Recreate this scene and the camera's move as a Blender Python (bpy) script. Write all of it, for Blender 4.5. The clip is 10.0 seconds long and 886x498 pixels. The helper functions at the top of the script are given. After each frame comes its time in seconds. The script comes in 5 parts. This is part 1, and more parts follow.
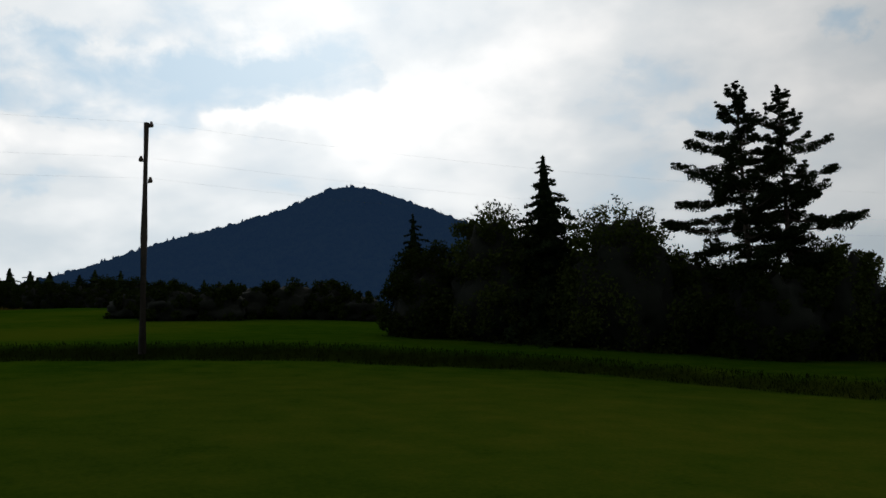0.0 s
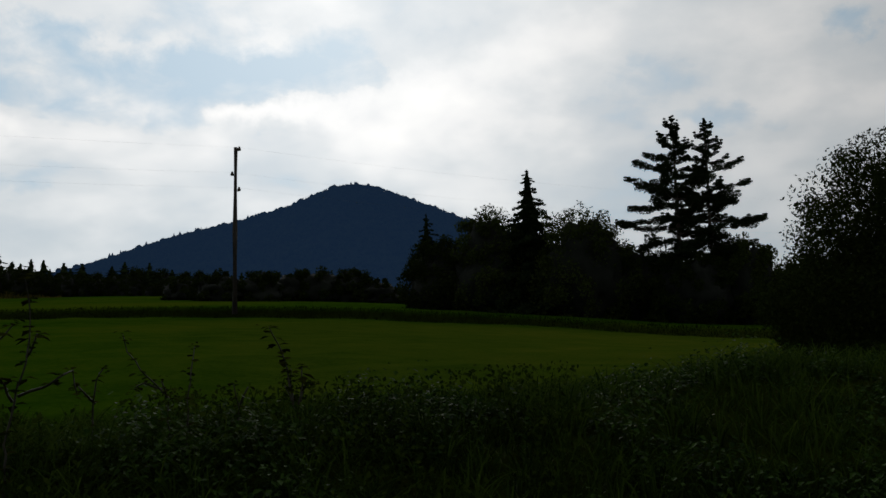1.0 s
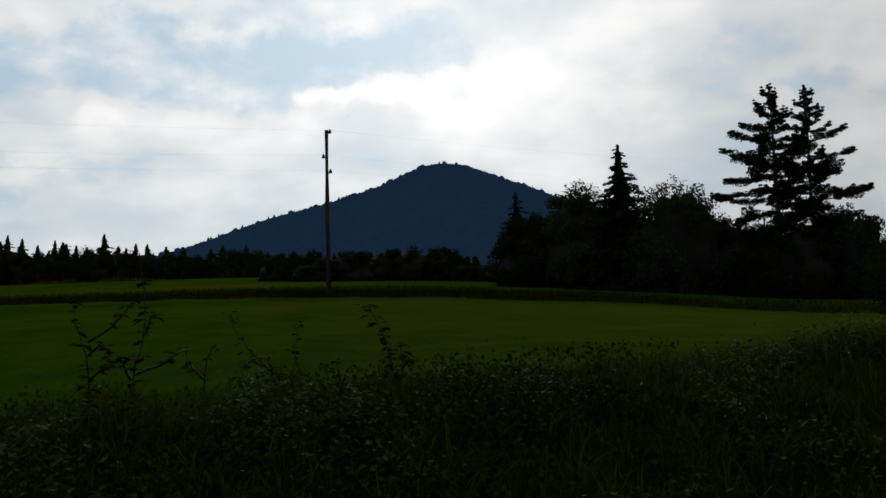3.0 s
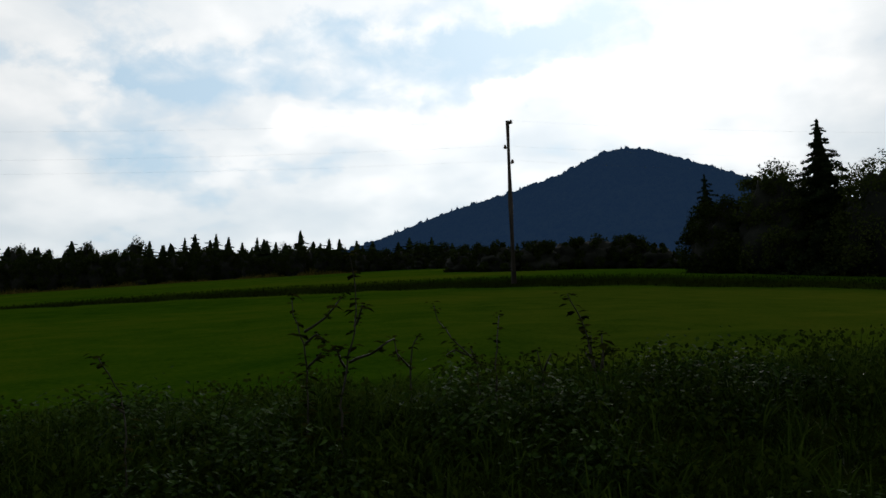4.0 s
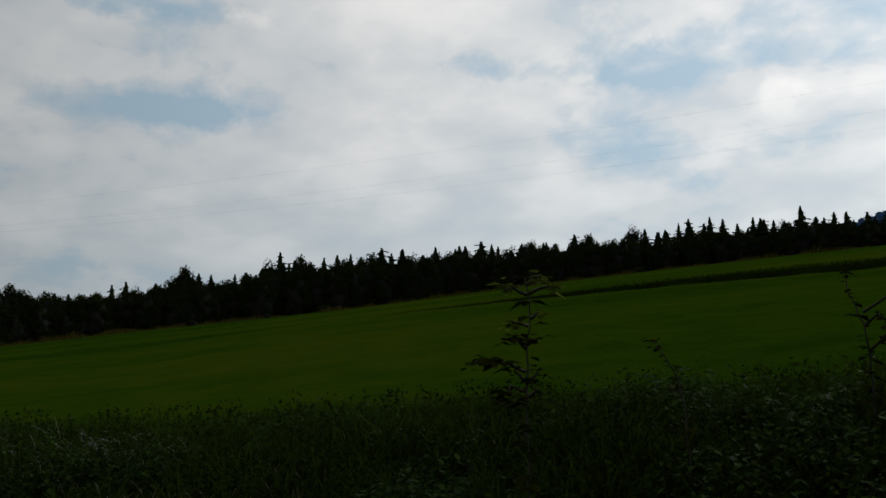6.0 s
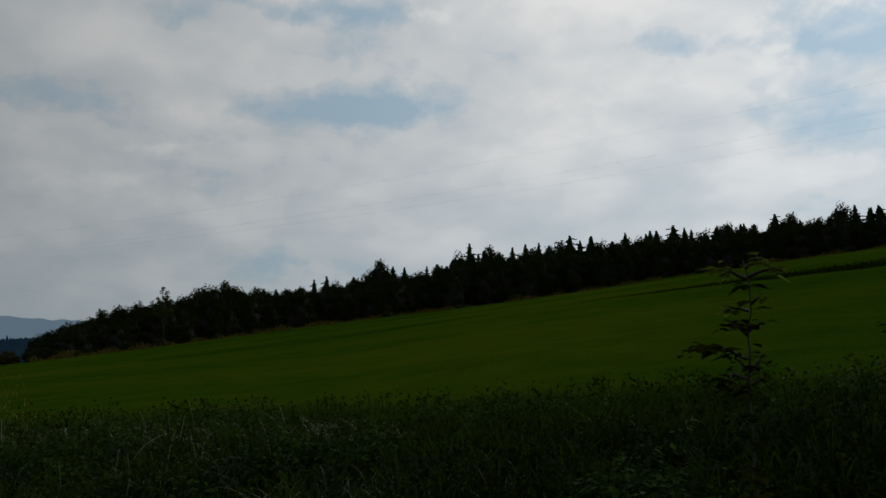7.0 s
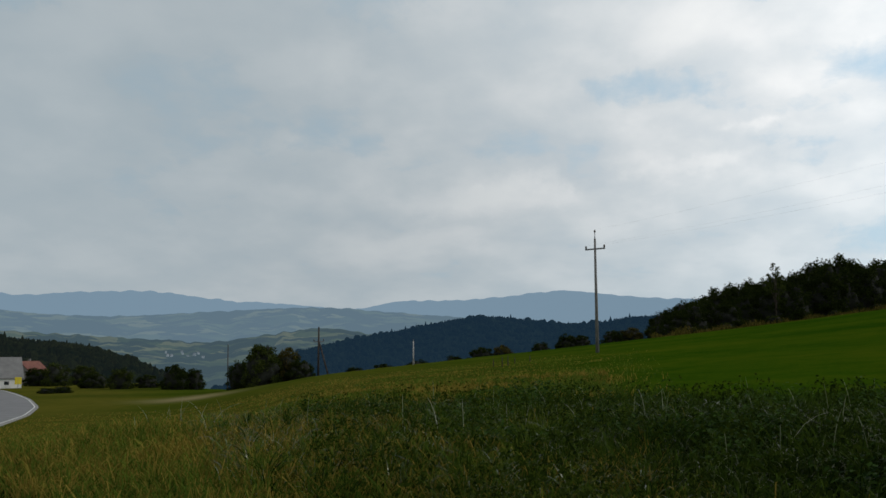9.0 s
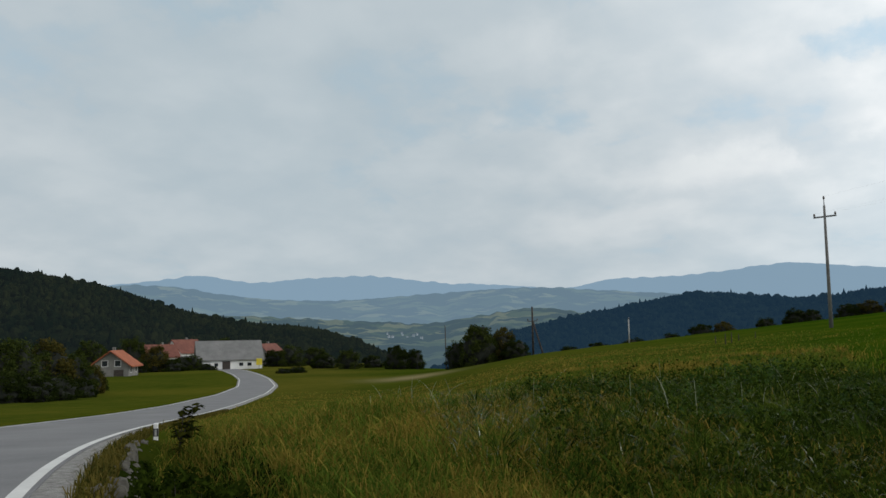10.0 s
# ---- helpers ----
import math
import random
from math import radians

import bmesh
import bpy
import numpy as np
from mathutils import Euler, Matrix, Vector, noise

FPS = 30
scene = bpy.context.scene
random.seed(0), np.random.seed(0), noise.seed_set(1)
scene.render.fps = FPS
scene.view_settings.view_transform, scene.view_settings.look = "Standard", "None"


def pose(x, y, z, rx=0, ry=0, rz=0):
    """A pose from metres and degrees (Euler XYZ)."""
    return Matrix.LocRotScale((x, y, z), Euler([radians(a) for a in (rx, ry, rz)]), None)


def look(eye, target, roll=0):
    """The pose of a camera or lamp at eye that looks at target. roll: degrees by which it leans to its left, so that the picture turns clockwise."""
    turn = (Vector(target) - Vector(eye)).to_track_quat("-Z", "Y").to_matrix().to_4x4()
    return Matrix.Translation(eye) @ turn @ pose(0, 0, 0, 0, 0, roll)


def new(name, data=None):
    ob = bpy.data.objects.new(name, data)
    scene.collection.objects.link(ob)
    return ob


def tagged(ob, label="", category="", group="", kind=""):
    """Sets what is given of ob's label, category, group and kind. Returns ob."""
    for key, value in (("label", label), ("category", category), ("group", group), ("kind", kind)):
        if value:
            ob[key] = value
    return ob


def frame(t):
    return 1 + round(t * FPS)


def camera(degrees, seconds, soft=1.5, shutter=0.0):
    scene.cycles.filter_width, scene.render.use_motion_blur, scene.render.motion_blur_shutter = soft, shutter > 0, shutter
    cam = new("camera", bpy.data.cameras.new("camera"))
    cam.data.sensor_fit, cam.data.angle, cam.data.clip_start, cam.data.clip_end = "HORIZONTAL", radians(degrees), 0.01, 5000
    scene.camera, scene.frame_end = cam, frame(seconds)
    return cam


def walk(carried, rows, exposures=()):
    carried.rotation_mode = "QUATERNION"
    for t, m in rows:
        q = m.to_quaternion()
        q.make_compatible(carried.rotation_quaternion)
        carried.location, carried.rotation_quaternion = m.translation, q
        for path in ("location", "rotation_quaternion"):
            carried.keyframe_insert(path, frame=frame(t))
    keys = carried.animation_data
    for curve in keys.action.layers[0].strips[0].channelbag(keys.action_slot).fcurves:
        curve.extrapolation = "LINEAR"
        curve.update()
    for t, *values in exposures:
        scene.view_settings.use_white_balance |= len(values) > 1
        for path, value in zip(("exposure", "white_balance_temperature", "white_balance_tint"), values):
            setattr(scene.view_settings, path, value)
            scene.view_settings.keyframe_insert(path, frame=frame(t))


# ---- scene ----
# ---------------- camera ----------------
cam = camera(53.83, 10.0)
EYE = 1.6
REACH = 0.514          # the camera swings on an arm round the one who holds it
TURNS = [              # seconds, yaw, pitch, roll
    (0.8, 0.46, 10.15, 2.05), (1.0, 0.5, 10.07, 2.05), (1.5, 0.56, 9.76, 1.95), (2.0, 0.7, 9.64, 2.15), (2.2, 0.79, 9.6, 2.2),
    (3.3, 9.53, 8.63, 1.85), (3.5, 11.53, 8.6, 1.7), (4.0, 18.47, 8.56, 1.7), (4.5, 27.33, 8.56, 1.37), (5.0, 36.68, 8.45, 1.2), (5.5, 43.35, 8.33, 1.0),
    (5.7, 46.41, 8.31, 1.03), (6.8, 59.66, 8.05, 1.1), (7.0, 62.74, 7.84, 1.25), (7.5, 69.77, 7.7, 1.45), (8.0, 79.3, 7.0, 1.65), (8.5, 91.67, 7.04, 1.1),
    (9.0, 101.18, 6.83, 0.15), (9.5, 109.63, 6.02, 0.35), (10.0, 115.04, 5.61, 0.95)]


def on_arm(yaw):
    a = radians(yaw)
    return -REACH * math.sin(a), REACH * (math.cos(a) - 1), EYE


ROWS = [(t, pose(0.023 * y, y, 1.6 + 0.205 * y, 100.25 - 0.28 * t, 2.43 - 0.9 * t, 0.42 + 0.1 * t)) for t, y in ((0.0, 16.8), (0.1, 13.3), (0.2, 9.8), (0.3, 6.3), (0.4, 3.1), (0.5, 0.9), (0.6, 0.2))]
ROWS += [(t, pose(*on_arm(yaw), 90 + pitch, roll, yaw)) for t, yaw, pitch, roll in TURNS]
walk(cam, ROWS, [(0.0, -1.05), (0.5, -1.06), (1.0, -1.2), (2.2, -1.25), (3.5, -0.98), (4.0, -0.85), (5.0, -1.06), (7.0, -1.17), (8.0, -0.7), (8.5, -0.4), (9.0, -0.24), (9.5, -0.08), (10.0, 0.06)])

# ---------------- sky and sun ----------------
SUN_AZ, SUN_EL = 4.0, 33.0     # degrees left of +y, above the horizon


def nd(tree, kind, x=None, **values):
    n = tree.nodes.new(kind)
    for k, v in values.items():
        n.inputs[k.replace("_", " ")].default_value = v
    return n


def mathnode(tree, op, a, b=None, clamp=False):
    n = tree.nodes.new("ShaderNodeMath")
    n.operation, n.use_clamp = op, clamp
    for i, v in enumerate((a, b)):
        if v is None:
            continue
        if isinstance(v, (int, float)):
            n.inputs[i].default_value = v
        else:
            tree.links.new(v, n.inputs[i])
    return n.outputs[0]


def mixcol(tree, fac, a, b, mode="MIX"):
    n = tree.nodes.new("ShaderNodeMix")
    n.data_type, n.blend_type = "RGBA", mode
    for i, v in ((0, fac), (6, a), (7, b)):
        if isinstance(v, (int, float)):
            n.inputs[i].default_value = v
        elif isinstance(v, tuple):
            n.inputs[i].default_value = (*v, 1) if len(v) == 3 else v
        else:
            tree.links.new(v, n.inputs[i])
    return n.outputs[2]


def ramp(tree, fac, *stops):
    n = tree.nodes.new("ShaderNodeValToRGB")
    while len(n.color_ramp.elements) < len(stops):
        n.color_ramp.elements.new(0.5)
    for e, (p, c) in zip(n.color_ramp.elements, stops):
        e.position, e.color = p, (*c, 1) if isinstance(c, tuple) else (c, c, c, 1)
    tree.links.new(fac, n.inputs[0])
    return n.outputs[0]


def way(az, el):
    a, e = radians(az), radians(el)
    return -math.sin(a) * math.cos(e), math.cos(a) * math.cos(e), math.sin(e)


def make_sky():
    world = bpy.data.worlds.new("sky")
    scene.world = world
    world.use_nodes = True
    t = world.node_tree
    t.nodes.clear()
    out, bg = t.nodes.new("ShaderNodeOutputWorld"), t.nodes.new("ShaderNodeBackground")
    t.links.new(bg.outputs[0], out.inputs[0])
    sky = t.nodes.new("ShaderNodeTexSky")
    sky.sky_type, sky.sun_disc, sky.sun_elevation, sky.sun_rotation = "NISHITA", False, radians(SUN_EL), radians(-SUN_AZ)
    geo = t.nodes.new("ShaderNodeTexCoord")
    d = geo.outputs["Generated"]
    sep = t.nodes.new("ShaderNodeSeparateXYZ")
    t.links.new(d, sep.inputs[0])
    z = mathnode(t, "MAXIMUM", sep.outputs[2], 0.0)
    inv = mathnode(t, "DIVIDE", 1.0, mathnode(t, "ADD", z, 0.32))
    comb = t.nodes.new("ShaderNodeCombineXYZ")
    t.links.new(mathnode(t, "MULTIPLY", sep.outputs[0], inv), comb.inputs[0])
    t.links.new(mathnode(t, "MULTIPLY", sep.outputs[1], inv), comb.inputs[1])
    big = nd(t, "ShaderNodeTexNoise", Scale=1.75, Detail=7.0, Roughness=0.46, Distortion=0.0)
    small = nd(t, "ShaderNodeTexNoise", Scale=4.4, Detail=7.0, Roughness=0.48, Distortion=0.1)
    for n in (big, small):
        t.links.new(comb.outputs[0], n.inputs["Vector"])
    cover = mathnode(t, "ADD", mathnode(t, "MULTIPLY", big.outputs[0], 0.65), mathnode(t, "MULTIPLY", small.outputs[0], 0.35))

    def lobe(az, el, power):
        dot = t.nodes.new("ShaderNodeVectorMath")
        dot.operation = "DOT_PRODUCT"
        t.links.new(d, dot.inputs[0])
        dot.inputs[1].default_value = way(az, el)
        return mathnode(t, "POWER", mathnode(t, "MAXIMUM", dot.outputs["Value"], 0.0), power)

    # the larger gaps, veils and banks, in degrees, their edges torn by the wind
    deg = 180 / math.pi
    torn = nd(t, "ShaderNodeTexNoise", Scale=10.0, Detail=7.0, Roughness=0.6)
    t.links.new(d, torn.inputs["Vector"])
    rip = t.nodes.new("ShaderNodeSeparateColor")
    t.links.new(torn.outputs["Color"], rip.inputs[0])
    sway = lambda s, k: mathnode(t, "MULTIPLY", mathnode(t, "SUBTRACT", s, 0.5), k)
    bearing = mathnode(t, "ADD", mathnode(t, "MULTIPLY", mathnode(t, "ARCTAN2", mathnode(t, "MULTIPLY", sep.outputs[0], -1.0), sep.outputs[1]), deg), sway(rip.outputs[0], 13.0))
    height = mathnode(t, "ADD", mathnode(t, "MULTIPLY", mathnode(t, "ARCSINE", sep.outputs[2]), deg), sway(rip.outputs[1], 5.0))
    place = t.nodes.new("ShaderNodeCombineXYZ")
    t.links.new(bearing, place.inputs[0])
    t.links.new(height, place.inputs[1])

    def heap(total, spots, weight):
        """Adds soft spots, given as bearing, height, half width and half height, to a value."""
        for az, el, wide_az, wide_el in spots:
            k = t.nodes.new("ShaderNodeVectorMath")
            k.operation = "MULTIPLY_ADD"
            t.links.new(place.outputs[0], k.inputs[0])
            k.inputs[1].default_value = (1 / wide_az, 1 / wide_el, 0)
            k.inputs[2].default_value = (-az / wide_az, -el / wide_el, 0)
            dot = t.nodes.new("ShaderNodeVectorMath")
            dot.operation = "DOT_PRODUCT"
            t.links.new(k.outputs[0], dot.inputs[0])
            t.links.new(k.outputs[0], dot.inputs[1])
            fall = mathnode(t, "POWER", 0.45, dot.outputs["Value"])
            total = mathnode(t, "ADD", total, mathnode(t, "MULTIPLY", fall, weight))
        return total

    cover = mathnode(t, "ADD", mathnode(t, "MULTIPLY", mathnode(t, "SUBTRACT", cover, 0.5), 0.85), 0.515)
    blue_gaps = ((24, 20.5, 4.9, 2.6), (16.4, 19.4, 4.7, 2.4), (6.6, 22.5, 2.7, 2.0), (-26.6, 21.4, 2.5, 1.0), (30.1, 20.3, 8.8, 2.1), (23, 21.9, 2.3, 1.7), (32.5, 13.8, 6.8, 1.5), (14, 20.9, 4, 1.4), (6.4, 21.3, 3.7, 1.0), (48.8, 19.8, 4.6, 1.1),
                 (73.9, 23.1, 9.7, 0.9), (67.9, 16.9, 5.3, 0.9), (36.5, 19.5, 3.4, 1.3), (88, 16.8, 3.4, 1.4), (102.8, 21.8, 5.9, 1.5), (82.2, 22, 3, 0.8), (73.8, 7.4, 2.0, 1.3), (127.3, 20.9, 4.4, 0.7))
    thin_veils = ((25.4, 14.4, 3.5, 1.3), (-19.8, 17.1, 2.9, 1.1), (23.6, 17.3, 4.2, 2.0), (52.1, 13.1, 3.3, 1.5), (78.2, 11.6, 3.2, 0.9),
                  (103.8, 8.2, 6.1, 0.8), (58, 12.6, 5, 0.9), (108, 13, 9, 1.2))
    bright_banks = ((10.5, 19.3, 3.8, 0.6), (20.3, 22.6, 2.4, 1.0), (1.2, 20.7, 6.2, 3.9), (12.6, 19.2, 2.2, 0.6), (28.4, 17, 1.2, 0.7), (82.6, 13.8, 1.6, 0.45), (63.1, 23.1, 1.6, 0.5),
                    (94.6, 10.6, 1.1, 0.9), (97.9, 10.6, 1.0, 0.5), (85.6, 11.9, 2.8, 0.6), (100.9, 9.5, 4, 1.3), (108.2, 18.7, 2.4, 1.5))
    wisps = nd(t, "ShaderNodeTexNoise", Scale=13.0, Detail=6.0, Roughness=0.6, Distortion=0.4)
    t.links.new(comb.outputs[0], wisps.inputs["Vector"])
    cover = mathnode(t, "ADD", cover, sway(wisps.outputs[0], 0.16))
    opened = mathnode(t, "MINIMUM", heap(0.0, blue_gaps, 1.0), 1.0)
    cover = heap(heap(mathnode(t, "ADD", cover, mathnode(t, "MULTIPLY", opened, -0.13)), thin_veils, -0.075), bright_banks, 0.11)
    mask = ramp(t, cover, (0.37, 0.0), (0.42, 0.5), (0.465, 1.0))
    body = mathnode(t, "ADD", mathnode(t, "MULTIPLY", small.outputs[0], 0.6), mathnode(t, "MULTIPLY", heap(cover, bright_banks, 0.2), 0.4))
    grey_bellies = ((78.2, 11.6, 3.6, 0.9), (91, 12, 5, 1.6), (86, 8.6, 4, 0.8), (104, 8.4, 7, 0.8), (60, 14.5, 6, 1.0), (50, 16.5, 5, 0.8), (76, 14.8, 5, 0.9), (92, 14.8, 3, 0.8), (-12, 15.5, 4, 1.2))
    body = heap(body, grey_bellies, -0.05)
    shade = ramp(t, body, (0.40, (5.8, 6.25, 6.6)), (0.5, (6.75, 7.0, 7.15)), (0.59, (7.9, 7.95, 7.95)), (0.7, (8.8, 8.75, 8.6)))
    pale = mixcol(t, 0.85, sky.outputs[0], (4.3, 5.75, 6.85))
    wide, tight = lobe(SUN_AZ + 18, SUN_EL - 10, 2.0), lobe(SUN_AZ, SUN_EL - 6, 20.0)
    high = ramp(t, z, (0.5, 1.0), (0.85, 0.3))
    gain_c = mathnode(t, "ADD", mathnode(t, "ADD", mathnode(t, "MULTIPLY", wide, 1.5), mathnode(t, "MULTIPLY", tight, 0.6)), 0.89)
    gain_g = mathnode(t, "ADD", mathnode(t, "ADD", mathnode(t, "MULTIPLY", wide, 1.2), mathnode(t, "MULTIPLY", tight, 0.3)), 0.98)

    def scaled(c, k):
        n = t.nodes.new("ShaderNodeVectorMath")
        n.operation = "SCALE"
        t.links.new(c, n.inputs[0])
        t.links.new(k, n.inputs["Scale"])
        return n.outputs[0]

    col = mixcol(t, mask, scaled(pale, gain_g), scaled(shade, gain_c))
    haze = ramp(t, z, (0.0, 1.0), (0.30, 0.0))
    murk = t.nodes.new("ShaderNodeCombineXYZ")
    murk.inputs[0].default_value, murk.inputs[1].default_value, murk.inputs[2].default_value = 4.35, 5.4, 6.05
    thick_air = mathnode(t, "MULTIPLY", lobe(126, 14, 5.0), 0.72)
    col = mixcol(t, mathnode(t, "MAXIMUM", mathnode(t, "MULTIPLY", haze, 0.8), thick_air), col, scaled(murk.outputs[0], gain_c))
    gain = high
    vm = t.nodes.new("ShaderNodeVectorMath")
    vm.operation = "SCALE"
    t.links.new(col, vm.inputs[0])
    t.links.new(gain, vm.inputs["Scale"])
    t.links.new(vm.outputs[0], bg.inputs[0])
    bg.inputs[1].default_value = 0.1


make_sky()
lamp = bpy.data.lights.new("sun", "SUN")
lamp.energy, lamp.angle, lamp.color = 0.6, radians(14), (1.0, 0.95, 0.86)
sun = new("sun", lamp)
sun.matrix_world = look(Vector(way(SUN_AZ, SUN_EL)) * 100, (0, 0, 0))


# ---------------- materials ----------------
def plain(name, rough=0.8, metal=0.0):
    m = bpy.data.materials.new(name)
    m.use_nodes = True
    t = m.node_tree
    b = t.nodes["Principled BSDF"]
    b.inputs["Roughness"].default_value, b.inputs["Metallic"].default_value = rough, metal
    return m, t, b


def coords(t, scale=1.0, world=True):
    if world:
        g = t.nodes.new("ShaderNodeNewGeometry").outputs["Position"]
    else:
        g = t.nodes.new("ShaderNodeTexCoord").outputs["Object"]
    return g


def noise_tex(t, vec, scale, detail=5.0, rough=0.55):
    n = nd(t, "ShaderNodeTexNoise", Scale=scale, Detail=detail, Roughness=rough)
    t.links.new(vec, n.inputs["Vector"])
    return n.outputs[0]


def bump(t, b, height, strength, dist):
    n = t.nodes.new("ShaderNodeBump")
    n.inputs["Strength"].default_value, n.inputs["Distance"].default_value = strength, dist
    t.links.new(height, n.inputs["Height"])
    t.links.new(n.outputs[0], b.inputs["Normal"])


def weathered(name, dark, light, scale, rough=0.8, metal=0.0, fine=8.0, relief=0.3, depth=0.02, world=False):
    m, t, b = plain(name, rough, metal)
    v = coords(t, world=world)
    a = noise_tex(t, v, scale)
    f = noise_tex(t, v, scale * fine, 4.0, 0.6)
    mix = mathnode(t, "ADD", mathnode(t, "MULTIPLY", a, 0.6), mathnode(t, "MULTIPLY", f, 0.4))
    t.links.new(ramp(t, mix, (0.35, dark), (0.65, light)), b.inputs["Base Color"])
    bump(t, b, f, relief, depth)
    return m


def leafy(name, dark, light, through_light=0.25, rough=0.5, gloss=0.25):
    """Leaves: colour differs from leaf to leaf, and some light comes through."""
    m, t, b = plain(name, rough)
    g = t.nodes.new("ShaderNodeNewGeometry")
    f = noise_tex(t, g.outputs["Position"], 0.45, 3.0)
    mix = mathnode(t, "ADD", mathnode(t, "MULTIPLY", g.outputs["Random Per Island"], 0.55), mathnode(t, "MULTIPLY", f, 0.45))
    col = ramp(t, mix, (0.2, dark), (0.8, light))
    t.links.new(col, b.inputs["Base Color"])
    b.inputs["Specular IOR Level"].default_value = gloss
    tr = t.nodes.new("ShaderNodeBsdfTranslucent")
    t.links.new(col, tr.inputs[0])
    ms = t.nodes.new("ShaderNodeMixShader")
    ms.inputs[0].default_value = through_light
    t.links.new(b.outputs[0], ms.inputs[1])
    t.links.new(tr.outputs[0], ms.inputs[2])
    t.links.new(ms.outputs[0], t.nodes["Material Output"].inputs[0])
    return m


def distant(name, dark, light, scale, haze_glow, amount):
    """Far land, with the blue of some kilometres of haze painted in as a glow."""
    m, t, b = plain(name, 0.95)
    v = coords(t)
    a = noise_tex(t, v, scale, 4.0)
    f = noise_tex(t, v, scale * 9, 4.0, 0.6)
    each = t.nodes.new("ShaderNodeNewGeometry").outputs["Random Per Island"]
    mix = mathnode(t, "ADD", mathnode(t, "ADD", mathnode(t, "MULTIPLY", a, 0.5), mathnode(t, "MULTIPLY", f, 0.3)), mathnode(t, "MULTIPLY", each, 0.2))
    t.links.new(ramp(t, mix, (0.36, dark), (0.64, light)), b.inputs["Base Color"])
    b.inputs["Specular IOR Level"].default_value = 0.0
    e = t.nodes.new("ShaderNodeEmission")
    e.inputs[0].default_value = (*haze_glow, 1)
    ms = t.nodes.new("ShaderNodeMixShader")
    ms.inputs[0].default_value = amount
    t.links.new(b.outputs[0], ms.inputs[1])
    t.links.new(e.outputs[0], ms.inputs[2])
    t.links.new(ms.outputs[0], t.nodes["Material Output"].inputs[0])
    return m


def ground_material():
    m, t, b = plain("grassland", 0.9)
    v = coords(t)
    big, mid, fine = noise_tex(t, v, 0.035, 4.0), noise_tex(t, v, 0.7, 5.0), noise_tex(t, v, 9.0, 5.0, 0.65)
    mix = mathnode(t, "ADD", mathnode(t, "MULTIPLY", big, 0.5), mathnode(t, "ADD", mathnode(t, "MULTIPLY", mid, 0.25), mathnode(t, "MULTIPLY", fine, 0.25)))
    field = ramp(t, mix, (0.39, (0.015, 0.050, 0.002)), (0.50, (0.034, 0.074, 0.003)), (0.60, (0.060, 0.088, 0.005)))
    # unmown grass, darkened so the colour also holds the shade among its blades
    shaded_rough_grass = ramp(t, mix, (0.35, (0.007, 0.012, 0.002)), (0.65, (0.018, 0.028, 0.004)))
    hay = ramp(t, mix, (0.35, (0.045, 0.060, 0.008)), (0.65, (0.135, 0.115, 0.020)))
    at = t.nodes.new("ShaderNodeAttribute")
    at.attribute_name = "cover"
    sp = t.nodes.new("ShaderNodeSeparateColor")
    t.links.new(at.outputs["Color"], sp.inputs[0])
    wob = mathnode(t, "MULTIPLY", mathnode(t, "SUBTRACT", mid, 0.5), 0.9)
    edge = lambda s: mathnode(t, "ADD", s, mathnode(t, "MULTIPLY", wob, mathnode(t, "MULTIPLY", s, mathnode(t, "SUBTRACT", 1.0, s))), True)
    col = mixcol(t, edge(sp.outputs[0]), field, shaded_rough_grass)
    col = mixcol(t, edge(sp.outputs[1]), col, hay)
    col = mixcol(t, edge(sp.outputs[2]), col, (0.26, 0.22, 0.11))
    t.links.new(col, b.inputs["Base Color"])
    b.inputs["Specular IOR Level"].default_value = 0.0
    bump(t, b, fine, 0.6, 0.08)
    return m


GROUND = ground_material()
ASPHALT = weathered("asphalt", (0.16, 0.16, 0.165), (0.24, 0.24, 0.245), 0.5, 0.85, 0, 60, 0.3, 0.01, True)
GRAVEL = weathered("gravel", (0.16, 0.155, 0.145), (0.42, 0.41, 0.39), 9.0, 0.9, 0, 6, 0.8, 0.03, True)
LINE = weathered("road_paint", (0.62, 0.62, 0.6), (0.8, 0.8, 0.78), 2.0, 0.7, 0, 10, 0.2, 0.004, True)
STONE = weathered("stone", (0.035, 0.033, 0.027), (0.17, 0.16, 0.135), 2.2, 0.9, 0, 7, 0.7, 0.03)
BARK = weathered("bark", (0.035, 0.026, 0.018), (0.085, 0.065, 0.045), 3.0, 0.9, 0, 6, 0.9, 0.04)
# heart of a crown: the shade inside it is put into this colour
TWIGSHADE = weathered("twig_shade", (0.004, 0.006, 0.003), (0.010, 0.013, 0.006), 2.5, 0.95, 0, 6, 0.8, 0.05)
POLEWOOD = weathered("tarred_pole_wood", (0.022, 0.017, 0.013), (0.065, 0.05, 0.04), 1.5, 0.85, 0, 12, 0.5, 0.02)
CONCRETE = weathered("pole_concrete", (0.12, 0.115, 0.11), (0.24, 0.23, 0.22), 1.2, 0.85, 0, 12, 0.3, 0.01)
IRON = weathered("galvanised_iron", (0.12, 0.12, 0.125), (0.26, 0.26, 0.27), 3.0, 0.5, 0.8, 6, 0.2, 0.004)
CERAMIC = weathered("insulator_glaze", (0.05, 0.03, 0.022), (0.09, 0.055, 0.04), 5.0, 0.2, 0, 4, 0.05, 0.002)
WIRE = weathered("aluminium_wire", (0.1, 0.1, 0.105), (0.18, 0.18, 0.185), 1.0, 0.5, 0.6, 4, 0.0, 0.001)
SPRUCE = leafy("spruce_needles", (0.010, 0.018, 0.008), (0.030, 0.044, 0.016), 0.05, 0.6, 0.0)
